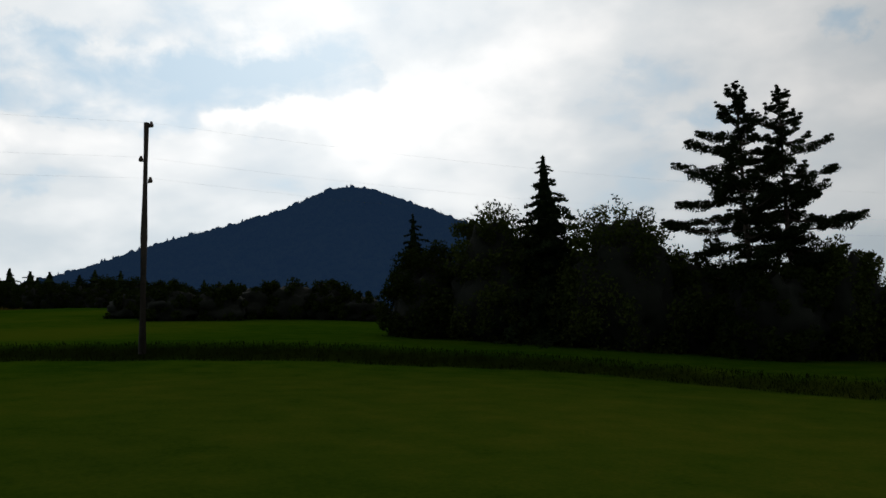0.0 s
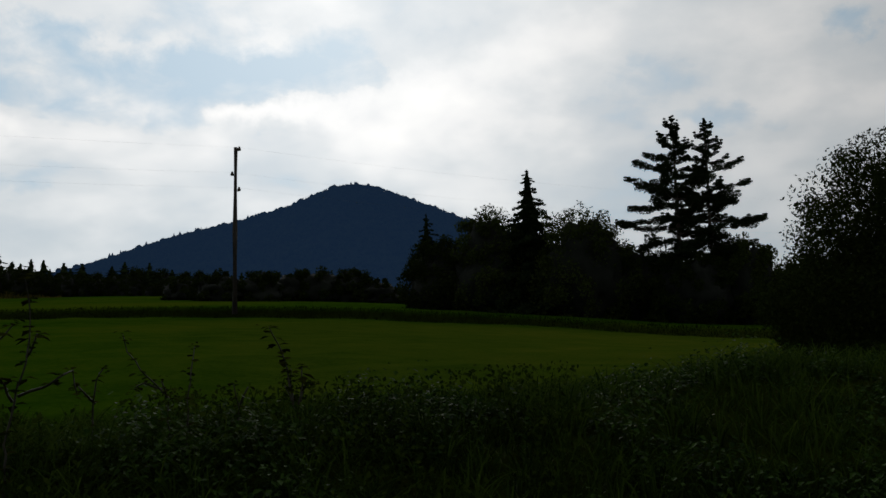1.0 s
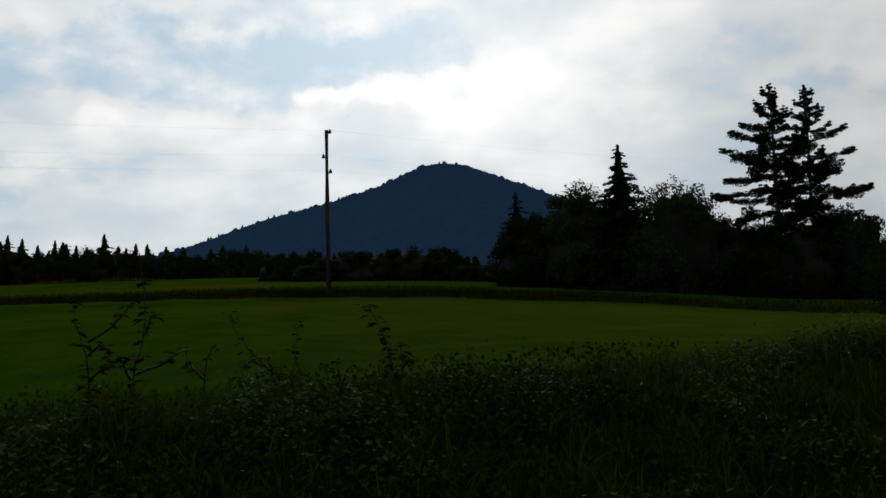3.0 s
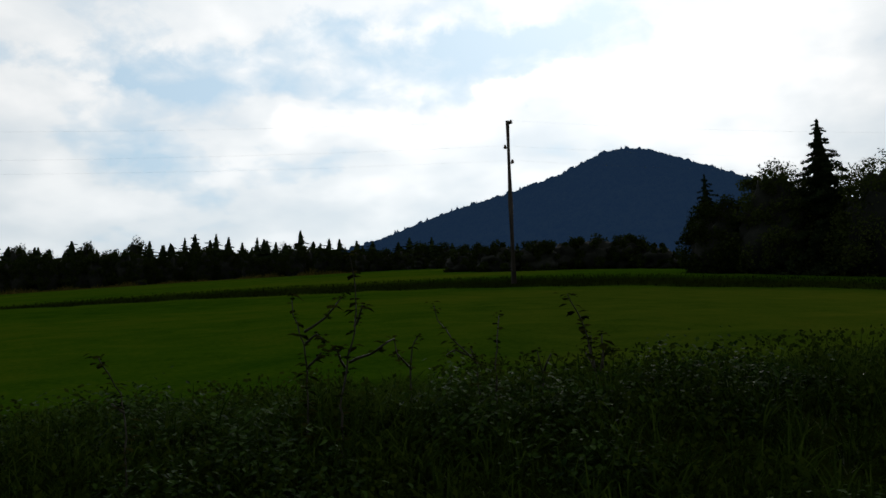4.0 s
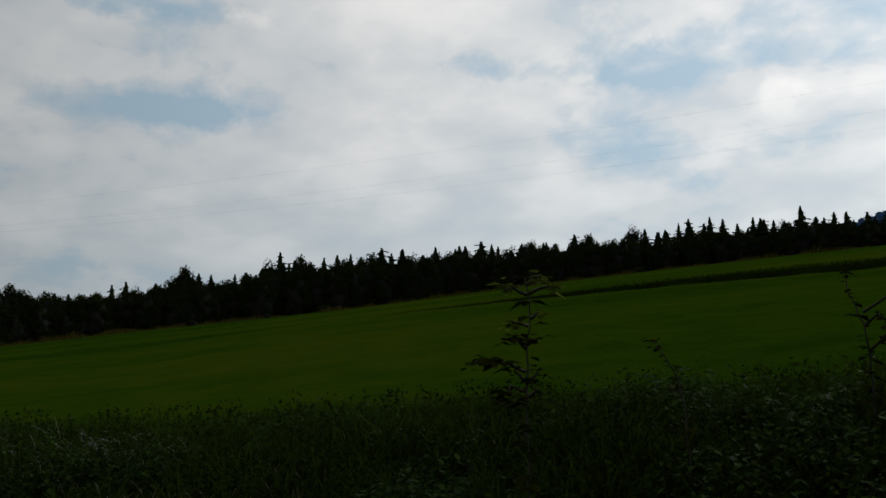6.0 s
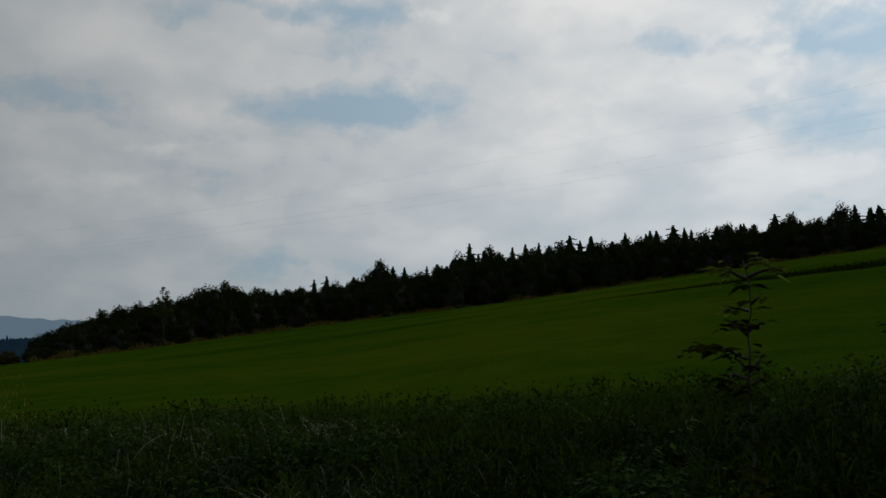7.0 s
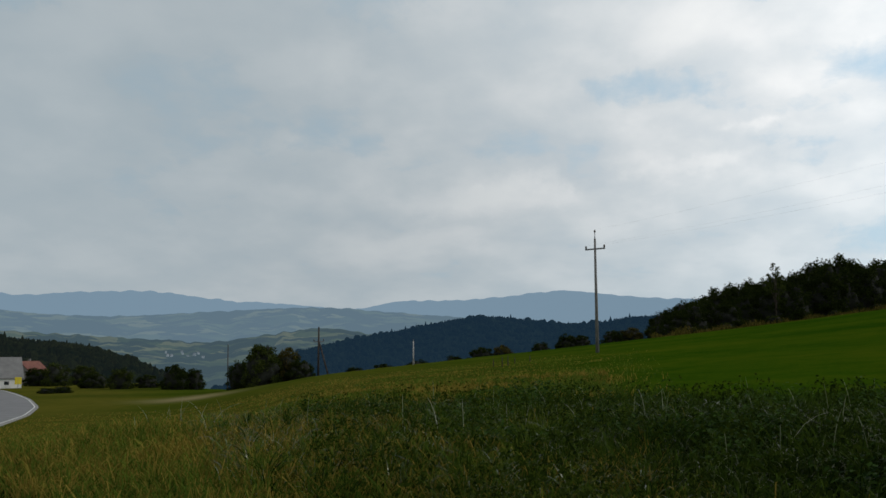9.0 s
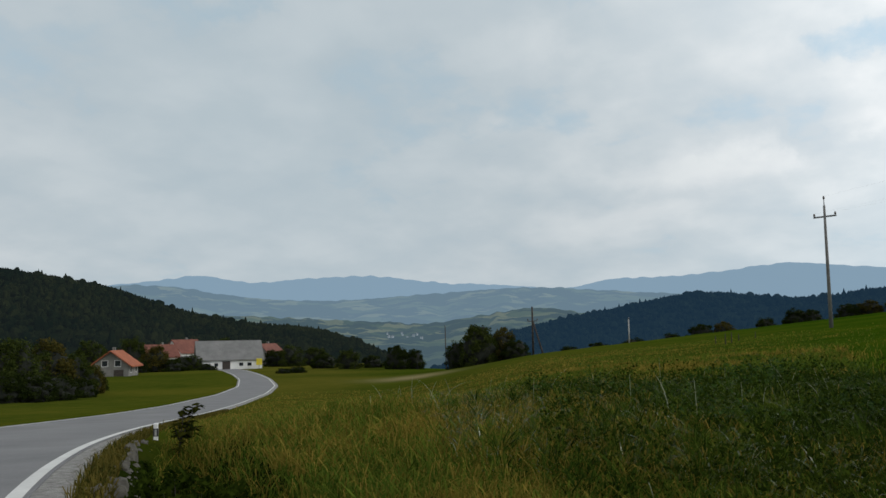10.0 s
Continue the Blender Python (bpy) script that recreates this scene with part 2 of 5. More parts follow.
PINE = leafy("pine_needles", (0.012, 0.020, 0.009), (0.032, 0.046, 0.018), 0.06, 0.6, 0.0)
LEAF = leafy("broad_leaves", (0.020, 0.032, 0.008), (0.065, 0.082, 0.018), 0.2, 0.45, 0.0)
SHRUB = leafy("shrub_leaves", (0.011, 0.020, 0.005), (0.036, 0.048, 0.011), 0.15, 0.5, 0.0)
AUTUMN = leafy("turning_leaves", (0.035, 0.042, 0.010), (0.110, 0.085, 0.020), 0.2, 0.5, 0.0)
GRASS = leafy("long_grass", (0.010, 0.024, 0.004), (0.066, 0.108, 0.014), 0.3, 0.5, 0.0)
DRYGRASS = leafy("dry_grass", (0.115, 0.105, 0.018), (0.36, 0.26, 0.05), 0.3, 0.5, 0.0)
WEED = leafy("weed_leaves", (0.010, 0.020, 0.003), (0.044, 0.066, 0.008), 0.25, 0.5, 0.0)
DARKLEAF = leafy("dark_weed_leaves", (0.008, 0.014, 0.003), (0.034, 0.036, 0.006), 0.12, 0.6, 0.0)
MEADOW = leafy("meadow_blades", (0.036, 0.082, 0.010), (0.165, 0.205, 0.028), 0.3, 0.5, 0.0)
# light on the sapling's head is put into this paler leaf colour
LITLEAF = leafy("lit_leaves", (0.07, 0.10, 0.012), (0.15, 0.19, 0.03), 0.55, 0.5, 0.0)
HERB = leafy("herb_leaves", (0.008, 0.024, 0.005), (0.058, 0.115, 0.018), 0.32, 0.45, 0.014)
STALK = weathered("weed_stalk", (0.014, 0.013, 0.007), (0.04, 0.034, 0.016), 8.0, 0.7)


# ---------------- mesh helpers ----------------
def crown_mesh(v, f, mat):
    """Leaves as four-cornered faces; the twiggy heart as triangles, coloured near-black for the shade within."""
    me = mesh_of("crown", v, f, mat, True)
    me.materials.append(TWIGSHADE)
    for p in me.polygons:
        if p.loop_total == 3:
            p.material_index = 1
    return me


def mesh_of(name, verts, faces, mat, smooth=False):
    me = bpy.data.meshes.new(name)
    me.from_pydata(verts.tolist() if hasattr(verts, "tolist") else verts, [], faces.tolist() if hasattr(faces, "tolist") else faces)
    me.materials.append(mat)
    if smooth:
        me.shade_smooth()
    return me


def bm_mesh(name, bm, mat, smooth=False):
    me = bpy.data.meshes.new(name)
    bm.to_mesh(me)
    bm.free()
    me.materials.append(mat)
    if smooth:
        me.shade_smooth()
    return me


def part(name, me, parent, label="", m=None):
    ob = new(name, me)
    ob.parent = parent
    if m is not None:
        ob.matrix_basis = m
    return tagged(ob, label)


def thing(name, place, label, category, group="", kind=""):
    e = new(name)
    e.matrix_basis = place if isinstance(place, Matrix) else Matrix.Translation(place)
    return tagged(e, label, category, group, kind)


def tube(bm, pts, radii, seg=8, cap=True):
    """A tapered round bar along the points."""
    rings = []
    for i, p in enumerate(pts):
        p = Vector(p)
        a = Vector(pts[max(i - 1, 0)])
        b = Vector(pts[min(i + 1, len(pts) - 1)])
        q = (b - a).to_track_quat("Z", "Y")
        rings.append([bm.verts.new(p + q @ Vector((math.cos(k * math.tau / seg) * radii[i], math.sin(k * math.tau / seg) * radii[i], 0))) for k in range(seg)])
    for a, b in zip(rings, rings[1:]):
        for k in range(seg):
            bm.faces.new((a[k], a[(k + 1) % seg], b[(k + 1) % seg], b[k]))
    if cap:
        bm.faces.new(rings[0][::-1])
        bm.faces.new(rings[-1])


def box(bm, lo, hi, bevel=0.0):
    lo, hi = Vector(lo), Vector(hi)
    r = bmesh.ops.create_cube(bm, size=1.0, matrix=Matrix.Translation((lo + hi) / 2) @ Matrix.Diagonal((*(hi - lo), 1)))
    if bevel:
        es = list({e for v in r["verts"] for e in v.link_edges})
        bmesh.ops.bevel(bm, geom=es, offset=bevel, segments=1, affect="EDGES")


def tubes(name, specs, mat, seg=8, smooth=True):
    bm = bmesh.new()
    for pts, radii in specs:
        tube(bm, pts, radii, seg)
    return bm_mesh(name, bm, mat, smooth)


# ---------------- the lie of the land ----------------
# bearing (degrees left of +y); bank crest: distance, slope; banked strip: distance, foot, lip; upper edge: distance, slope (degrees as seen from the eye)
LAND = [
    (-75, 9, -6.0, 45, -1.5, -1.5, 110, -1.0), (-45, 9, 0.0, 45, 1.5, 1.9, 100, 2.5), (-25, 9, 1.2, 50, 2.9, 3.4, 100, 3.9), (-16, 8, 0.6, 52, 3.5, 4.1, 105, 4.7),
    (-7, 7, -0.9, 57, 4.7, 5.25, 120, 6.0), (7, 6, -2.0, 60, 5.75, 6.5, 150, 7.0), (20, 6, -2.6, 62, 6.0, 6.6, 210, 7.35),
    (33, 6, -3.6, 65, 5.6, 6.1, 260, 6.75), (45, 6.5, -4.0, 68, 4.9, 5.1, 270, 5.8), (58, 7, -4.4, 70, 3.7, 3.75, 260, 4.3),
    (70, 8, -4.7, 75, 2.1, 2.1, 240, 3.1), (82, 9, -4.3, 78, 0.8, 0.8, 200, 1.6), (93, 11, -4.1, 78, -0.2, -0.2, 170, 0.4),
    (103, 12, -4.2, 78, -1.1, -1.1, 150, -0.65), (112, 14, -5.0, 80, -2.0, -2.0, 140, -1.65)]
COLS = 8


def terrain_table():
    th = np.arange(-180, 180)
    rows = np.array(LAND, float)
    tab = np.zeros((360, COLS - 1))
    for c in range(1, COLS):
        tab[:, c - 1] = np.interp(th, rows[:, 0], rows[:, c])
    k = np.exp(-0.5 * (np.arange(-9, 10) / 3.0) ** 2)
    k /= k.sum()
    pad = np.concatenate([tab[-9:], tab, tab[:9]])
    return np.stack([np.convolve(pad[:, c], k, "valid") for c in range(COLS - 1)], 1)


TABLE = terrain_table()
AX = radians(130)                                   # the road runs off this way
AXD = np.array([-math.sin(AX), math.cos(AX)])
AXN = np.array([-math.cos(AX), -math.sin(AX)])      # to its left
ROAD = [(-260, 12), (-120, 6), (-40, 3.2), (0, 3.34), (8, 4.11), (14, 4.6), (20, 4.6), (27, 4.26), (35, 3.41), (45, 2.37), (62, 0.63), (90, -2.96), (118, -5.86), (150, -7.08), (178, -6.76), (205, -5.63), (232, -3.31), (262, -0.51)]
FALL = [(-260, 3.0), (-40, 0.55), (0, 0.45), (5, 0.45), (8, 0.38), (14, 0.02), (20, -0.34), (27, -0.78), (35, -1.28), (45, -1.88), (62, -2.79), (90, -3.89), (118, -4.66), (150, -5.18), (178, -5.47), (205, -5.72), (232, -6.06), (262, -6.43), (320, -9.5), (700, -43.0)]



def road_v(u):
    us, vs = zip(*ROAD)
    c = np.convolve(np.interp(np.arange(-300, 320), us, vs), np.ones(11) / 11, "same")
    return np.interp(u, np.arange(-300, 320)[6:-6], c[6:-6])


def road_z(u):
    us, zs = zip(*FALL)
    c = np.convolve(np.interp(np.arange(-300, 720), us, zs), np.ones(9) / 9, "same")
    return np.interp(u, np.arange(-300, 720)[5:-5], c[5:-5])



def land(x, y):
    x, y = np.asarray(x, float), np.asarray(y, float)
    r = np.hypot(x, y) + 1e-6
    th = np.degrees(np.arctan2(-x, y))
    i = (th + 180) % 360
    i0 = np.floor(i).astype(int) % 360
    f = (i - np.floor(i))[..., None]
    c = TABLE[i0] * (1 - f) + TABLE[(i0 + 1) % 360] * f
    tan = lambda k: np.tan(np.radians(c[..., k]))
    rc, rb, rt = c[..., 0], c[..., 2], c[..., 5]
    zc, zl, zh, zt = rc * tan(1), rb * tan(3), (rb + 2.0) * tan(4), rt * tan(6)
    far = np.clip((th - 80) / 25, 0, 1)
    knots = [(0 * rc, 0 * rc - EYE), (rc * 0.55, 0 * rc - EYE + 0.1), (rc, zc), (rc * 1.5, zc * 0.6 + 0.4 * (zc + (zl - zc) * rc * 0.5 / rb) ), (rb, zl), (rb + 2.2, zh), (rt, zt),
             (rt * 1.5, zt + 1.5 - far * 7), (rt * 3 + 60, zt - 4 - far * 40), (1800 + 0 * rc, zt * 0 - 20 - far * 50), (9000 + 0 * rc, 0 * rc - 70)]
    z = np.zeros_like(r)
    for (ra, za), (rb2, zb) in zip(knots, knots[1:]):
        w = np.clip((r - ra) / (rb2 - ra), 0, 1)
        z = np.where(r >= ra, za + (zb - za) * w, z)
    z = z + EYE
    # the road's own slope, towards the village and behind the eye
    u, v = x * AXD[0] + y * AXD[1], x * AXN[0] + y * AXN[1]
    off = v - road_v(u)
    slope = road_z(u)
    near = np.clip((th - 108) / 12, 0, 1)
    near = np.where(th < -70, np.clip((-70 - th) / 25, 0, 1), near)
    near = near * near * (3 - 2 * near)
    z = z * (1 - near) + (slope - 0.03) * near
    band = np.clip(1 - (np.abs(off) - 3.0) / 4.0, 0, 1)
    band = band * band * (3 - 2 * band)
    z = z * (1 - band) + (slope - 0.06) * band
    bank = np.exp(-((off + 7.0) / 2.4) ** 2) * np.clip(1 - np.abs(u - 14) / 14, 0, 1)    # a knoll of grass beside the road
    ditch = np.exp(-((off + 3.85) / 0.5) ** 2) * np.clip(1.6 - np.abs(u - 11) / 6, 0, 1)
    return z + 0.55 * bank - 0.75 * ditch


def spot(th, r, up=0.0):
    a = radians(th)
    x, y = -math.sin(a) * r, math.cos(a) * r
    return Vector((x, y, float(land(x, y)) + up))


def seen(th, el, r, turned=0.0):
    """The place at a bearing, a slope and a distance from the eye, once it has turned so far on its arm."""
    a = radians(th)
    x, y, z = on_arm(turned)
    return Vector((x - math.sin(a) * r, y + math.cos(a) * r, z + math.tan(radians(el)) * r))


def build_ground():
    rr = np.concatenate([np.geomspace(0.8, 40, 90), np.linspace(41, 80, 70), np.geomspace(82, 330, 50), np.geomspace(350, 4900, 26)])
    tt = np.radians(np.arange(0, 360, 0.5))
    R, T = np.meshgrid(rr, tt, indexing="ij")
    X, Y = -np.sin(T) * R, np.cos(T) * R
    Z = land(X, Y)
    flat = np.stack([X.ravel(), Y.ravel(), Z.ravel()], 1)
    u, v = flat[:, 0] * AXD[0] + flat[:, 1] * AXD[1], flat[:, 0] * AXN[0] + flat[:, 1] * AXN[1]
    off = np.abs(v - road_v(u))
    lump = np.array([noise.noise(Vector((p[0] * 0.35, p[1] * 0.35, 0))) + 0.5 * noise.noise(Vector((p[0], p[1], 5))) for p in flat])
    Rf = R.ravel()
    flat[:, 2] += lump * np.clip(off / 6 - 0.5, 0, 1) * np.where(Rf < 25, 0.10, 0.07)
    n, k = len(rr), len(tt)
    flat = np.concatenate([flat, [[0, 0, land(0, 0)]]])
    a = (np.arange(n - 1)[:, None] * k + np.arange(k)[None]).ravel()
    b = (np.arange(n - 1)[:, None] * k + (np.arange(k)[None] + 1) % k).ravel()
    faces = np.stack([a, b, b + k, a + k], 1)[:, ::-1].tolist() + [[n * k, i, (i + 1) % k][::-1] for i in range(k)]
    me = mesh_of("ground", flat, faces, GROUND, True)
    # what grows where
    th = np.degrees(np.arctan2(-flat[:, 0], flat[:, 1]))
    r = np.hypot(flat[:, 0], flat[:, 1])
    i = ((th + 180) % 360).astype(int) % 360
    rc, rb = TABLE[i, 0], TABLE[i, 2]
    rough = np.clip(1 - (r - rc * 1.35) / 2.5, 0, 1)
    # the strip's steep face: unmown grass with its shade painted in
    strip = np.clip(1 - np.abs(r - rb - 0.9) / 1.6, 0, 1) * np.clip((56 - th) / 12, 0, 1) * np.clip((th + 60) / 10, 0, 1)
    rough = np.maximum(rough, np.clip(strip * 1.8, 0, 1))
    v_side = np.append(v - road_v(u), 0.0)
    hay = np.clip((th - 88) / 20, 0, 1) * np.clip((128 - th) / 6, 0, 1) * np.clip(1.2 - r / 220, 0, 1) * 0.8
    left = np.where(v_side > 0, 0.6, 0.8) * np.clip((th - 114) / 8, 0, 1) * np.clip((165 - th) / 10, 0, 1) * np.clip((r - 14) / 12, 0, 1) * np.clip((330 - r) / 60, 0, 1)
    hay = np.maximum(hay, left)
    warm = 0.25 * np.clip((24 - th) / 14, 0, 1) * np.clip((th + 40) / 10, 0, 1) * np.clip((62 - r) / 14, 0, 1)
    hay = np.maximum(hay, warm)
    rough = rough * (1 - hay)
    at = me.color_attributes.new("cover", "FLOAT_COLOR", "POINT")
    cols = np.zeros((len(flat), 4), np.float32)
    straw = np.exp(-((th - 117.3) / 2.6) ** 2 - ((r - 128) / 9) ** 2)
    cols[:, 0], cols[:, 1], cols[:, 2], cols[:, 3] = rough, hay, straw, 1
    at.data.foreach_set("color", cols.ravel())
    ob = new("ground", me)
    return tagged(ob, "rolling meadow ground of mown green grass with rough banks", "ground", kind="structure")


build_ground()


def ribbon(name, lo, hi, up, mat, u0, u1, step=1.0, thick=0.0):
    us = np.arange(u0, u1 + step / 2, step)
    vs = road_v(us)
    dv = np.gradient(vs, us)
    ln = np.hypot(1, dv)
    verts = []
    for u, v, d, l in zip(us, vs, dv, ln):
        for o in (lo, hi):
            uu, vv = u - d / l * o, v + o / l
            p = AXD * uu + AXN * vv
            verts.append((p[0], p[1], float(road_z(u)) + up))
    n = len(us)
    faces = [(2 * i, 2 * i + 2, 2 * i + 3, 2 * i + 1) for i in range(n - 1)]
    if thick:
        m = len(verts)
        verts += [(x, y, z - thick) for x, y, z in verts]
        faces += [(2 * i, 2 * i + m, 2 * i + 2 + m, 2 * i + 2) for i in range(n - 1)] + [(2 * i + 1, 2 * i + 3, 2 * i + 3 + m, 2 * i + 1 + m) for i in range(n - 1)]
    return mesh_of(name, verts, faces, mat)


road = tagged(new("road", ribbon("road", -2.46, 2.46, 0.0, ASPHALT, -250, 262, 1.0, 0.25)), "grey asphalt country road winding down to the village", "road", kind="structure")
for lo, hi in ((-2.42, -2.28), (2.28, 2.42)):
    part("edge_line", ribbon("edge_line", lo, hi, 0.006, LINE, -250, 262), road, "white painted edge line")
for lo, hi in ((-2.8, -2.46), (2.46, 2.62)):
    tagged(new("gravel_shoulder", ribbon("gravel_shoulder", lo, hi, -0.02, GRAVEL, -250, 262, 1.0, 0.2)), "pale gravel shoulder along the asphalt road", "shoulder", kind="structure")


# ---------------- distance ----------------
def hill(name, ctrl, dist, depth, foot, mat, label, trees=0, tree_h=14, tree_mat=None, jag=0.0, seed=1, steps=1.0, back=0.6):
    """A long hill: its crest line as bearing and slope, its foot nearer by depth."""
    rng = np.random.default_rng(seed)
    b, e = np.array(ctrl, float).T
    th = np.arange(b[0], b[-1] + 1e-6, steps * 0.25)
    el = np.interp(th, b, e)
    k = np.exp(-0.5 * (np.arange(-8, 9) / 2.6) ** 2)
    el = np.convolve(np.pad(el, 8, "edge"), k / k.sum(), "valid")
    S = np.linspace(0, 1, 22)
    verts = []

    def surface(t, ecrest, s):
        if s <= 1:
            r = dist - depth * (1 - s)
            zf, zc = math.tan(radians(foot)) * (dist - depth), math.tan(radians(ecrest)) * dist
            q = s ** 1.15
            z = zf + (zc - zf) * q
        else:
            r, z = dist + depth * back * (s - 1), math.tan(radians(ecrest)) * dist - (s - 1) * dist * 0.12
        a = radians(t)
        lump = noise.noise(Vector((t * 0.5, s * 4, seed))) * dist * 0.006 * min(1, 4 * s * (1 - min(s, 1)) + 0.02)
        return (-math.sin(a) * r, math.cos(a) * r, EYE + z + lump)

    rows = list(S) + [1.4, 2.0]
    for t, ec in zip(th, el):
        ec += jag * noise.noise(Vector((t * 1.7, 3.1, seed)))
        verts += [surface(t, ec, s) for s in rows]
    m = len(rows)
    faces = [(i * m + j, (i + 1) * m + j, (i + 1) * m + j + 1, i * m + j + 1) for i in range(len(th) - 1) for j in range(m - 1)]
    ob = new(name, mesh_of(name, verts, [f[::-1] for f in faces], mat, True))
    tagged(ob, label, "hill", kind="structure")
    if trees:
        vv, ff = [], []
        for n in range(trees):
            s = 1 - 0.98 * rng.random() ** 1.6 if n % 3 else 1.0
            t = rng.uniform(th[0], th[-1])
            p = np.array(surface(t, float(np.interp(t, th, el)), s))
            blunt = rng.random() < 0.6
            h = tree_h * rng.uniform(0.45, 1.15) * (1.5 if rng.random() < 0.05 else 1.0) * (0.85 if blunt else 1.0)
            w = h * (rng.uniform(0.35, 0.6) if blunt else rng.uniform(0.2, 0.36))
            o, base, c = rng.uniform(0, 6.3), len(vv), 5
            prof = ((0.0, 0.8), (0.45, 1.15), (0.8, 0.8), (1.0, 0.25)) if blunt else ((0.0, 1.0), (0.35, 0.75), (0.7, 0.4), (1.0, 0.04))
            for hh, ww in prof:
                for q in range(c):
                    j = rng.uniform(0.7, 1.3)
                    vv.append((p[0] + math.cos(o + q * 1.2566) * w * ww * j, p[1] + math.sin(o + q * 1.2566) * w * ww * j, p[2] - h * 0.1 + hh * h))
            for lv in range(3):
                for q in range(c):
                    ff.append((base + lv * c + q, base + lv * c + (q + 1) % c, base + (lv + 1) * c + (q + 1) % c, base + (lv + 1) * c + q))
            ff.append(tuple(base + 3 * c + q for q in range(c)))
        woods = tagged(new("far_woods", mesh_of("far_woods", vv, ff, tree_mat or mat)), "dense distant woodland covering the hillside", "woods", kind="stuff")
    return ob


# the woods are dark green; their blue is haze painted as emission
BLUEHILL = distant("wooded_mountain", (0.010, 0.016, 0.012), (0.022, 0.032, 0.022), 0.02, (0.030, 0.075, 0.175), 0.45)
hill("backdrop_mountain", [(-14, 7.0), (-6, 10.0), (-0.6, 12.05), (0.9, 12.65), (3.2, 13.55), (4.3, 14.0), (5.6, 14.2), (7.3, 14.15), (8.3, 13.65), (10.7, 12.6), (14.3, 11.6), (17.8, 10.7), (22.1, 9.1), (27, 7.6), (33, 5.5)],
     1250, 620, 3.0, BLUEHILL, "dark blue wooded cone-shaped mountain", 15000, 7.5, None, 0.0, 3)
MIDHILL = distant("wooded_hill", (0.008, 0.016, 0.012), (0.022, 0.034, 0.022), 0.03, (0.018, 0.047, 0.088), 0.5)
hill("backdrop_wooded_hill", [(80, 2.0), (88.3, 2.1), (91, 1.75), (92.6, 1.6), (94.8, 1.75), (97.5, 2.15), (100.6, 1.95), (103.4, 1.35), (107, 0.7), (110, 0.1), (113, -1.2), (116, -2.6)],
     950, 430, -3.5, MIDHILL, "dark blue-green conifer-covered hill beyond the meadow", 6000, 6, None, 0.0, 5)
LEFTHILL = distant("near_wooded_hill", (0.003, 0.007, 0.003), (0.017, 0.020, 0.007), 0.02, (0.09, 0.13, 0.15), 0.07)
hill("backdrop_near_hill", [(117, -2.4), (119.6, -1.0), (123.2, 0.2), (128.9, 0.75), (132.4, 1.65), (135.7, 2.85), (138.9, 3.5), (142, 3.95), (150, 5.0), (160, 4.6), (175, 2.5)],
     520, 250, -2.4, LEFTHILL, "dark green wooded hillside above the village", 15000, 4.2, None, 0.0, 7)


def patchwork(name, scale, haze_glow, amount, seed):
    """Far farmland: cells of pasture, stubble and copse, with haze painted over them as a glow."""
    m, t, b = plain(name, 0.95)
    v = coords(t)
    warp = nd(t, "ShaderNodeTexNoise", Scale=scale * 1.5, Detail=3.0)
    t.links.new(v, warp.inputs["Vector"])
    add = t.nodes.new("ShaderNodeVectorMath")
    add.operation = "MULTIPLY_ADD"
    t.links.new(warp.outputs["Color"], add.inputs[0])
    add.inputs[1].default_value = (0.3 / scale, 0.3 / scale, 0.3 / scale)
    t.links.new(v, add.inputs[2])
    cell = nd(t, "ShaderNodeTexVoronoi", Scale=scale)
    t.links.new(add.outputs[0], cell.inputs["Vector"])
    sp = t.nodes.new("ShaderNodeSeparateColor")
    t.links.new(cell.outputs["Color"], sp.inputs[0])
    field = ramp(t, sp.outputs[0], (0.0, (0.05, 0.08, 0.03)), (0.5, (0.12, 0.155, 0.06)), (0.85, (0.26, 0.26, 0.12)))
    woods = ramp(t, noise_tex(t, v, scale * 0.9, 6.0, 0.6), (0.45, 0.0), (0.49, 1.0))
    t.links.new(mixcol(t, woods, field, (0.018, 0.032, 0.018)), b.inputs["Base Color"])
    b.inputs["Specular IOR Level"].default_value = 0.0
    # painted haze: these hills give off a faint blue-grey glow
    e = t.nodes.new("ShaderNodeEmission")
    e.inputs[0].default_value = (*haze_glow, 1)
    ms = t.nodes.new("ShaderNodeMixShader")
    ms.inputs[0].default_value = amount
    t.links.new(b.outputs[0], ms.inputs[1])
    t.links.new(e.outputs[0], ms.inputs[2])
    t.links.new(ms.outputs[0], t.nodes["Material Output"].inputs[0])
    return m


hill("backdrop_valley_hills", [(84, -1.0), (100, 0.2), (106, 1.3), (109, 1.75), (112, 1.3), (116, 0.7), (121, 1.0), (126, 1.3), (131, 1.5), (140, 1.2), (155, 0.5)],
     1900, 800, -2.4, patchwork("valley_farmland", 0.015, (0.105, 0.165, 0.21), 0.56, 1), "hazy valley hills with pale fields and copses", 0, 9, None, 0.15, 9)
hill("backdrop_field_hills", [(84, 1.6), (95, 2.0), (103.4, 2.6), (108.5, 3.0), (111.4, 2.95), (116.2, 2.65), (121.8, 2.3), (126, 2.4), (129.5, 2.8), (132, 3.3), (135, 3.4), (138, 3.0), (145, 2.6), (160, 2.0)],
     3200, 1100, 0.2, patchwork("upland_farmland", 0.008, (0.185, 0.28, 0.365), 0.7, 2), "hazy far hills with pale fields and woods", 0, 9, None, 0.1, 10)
# mostly painted haze: a pale blue glow over dull land
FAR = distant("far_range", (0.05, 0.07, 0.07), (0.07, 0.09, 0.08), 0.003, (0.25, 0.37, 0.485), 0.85)
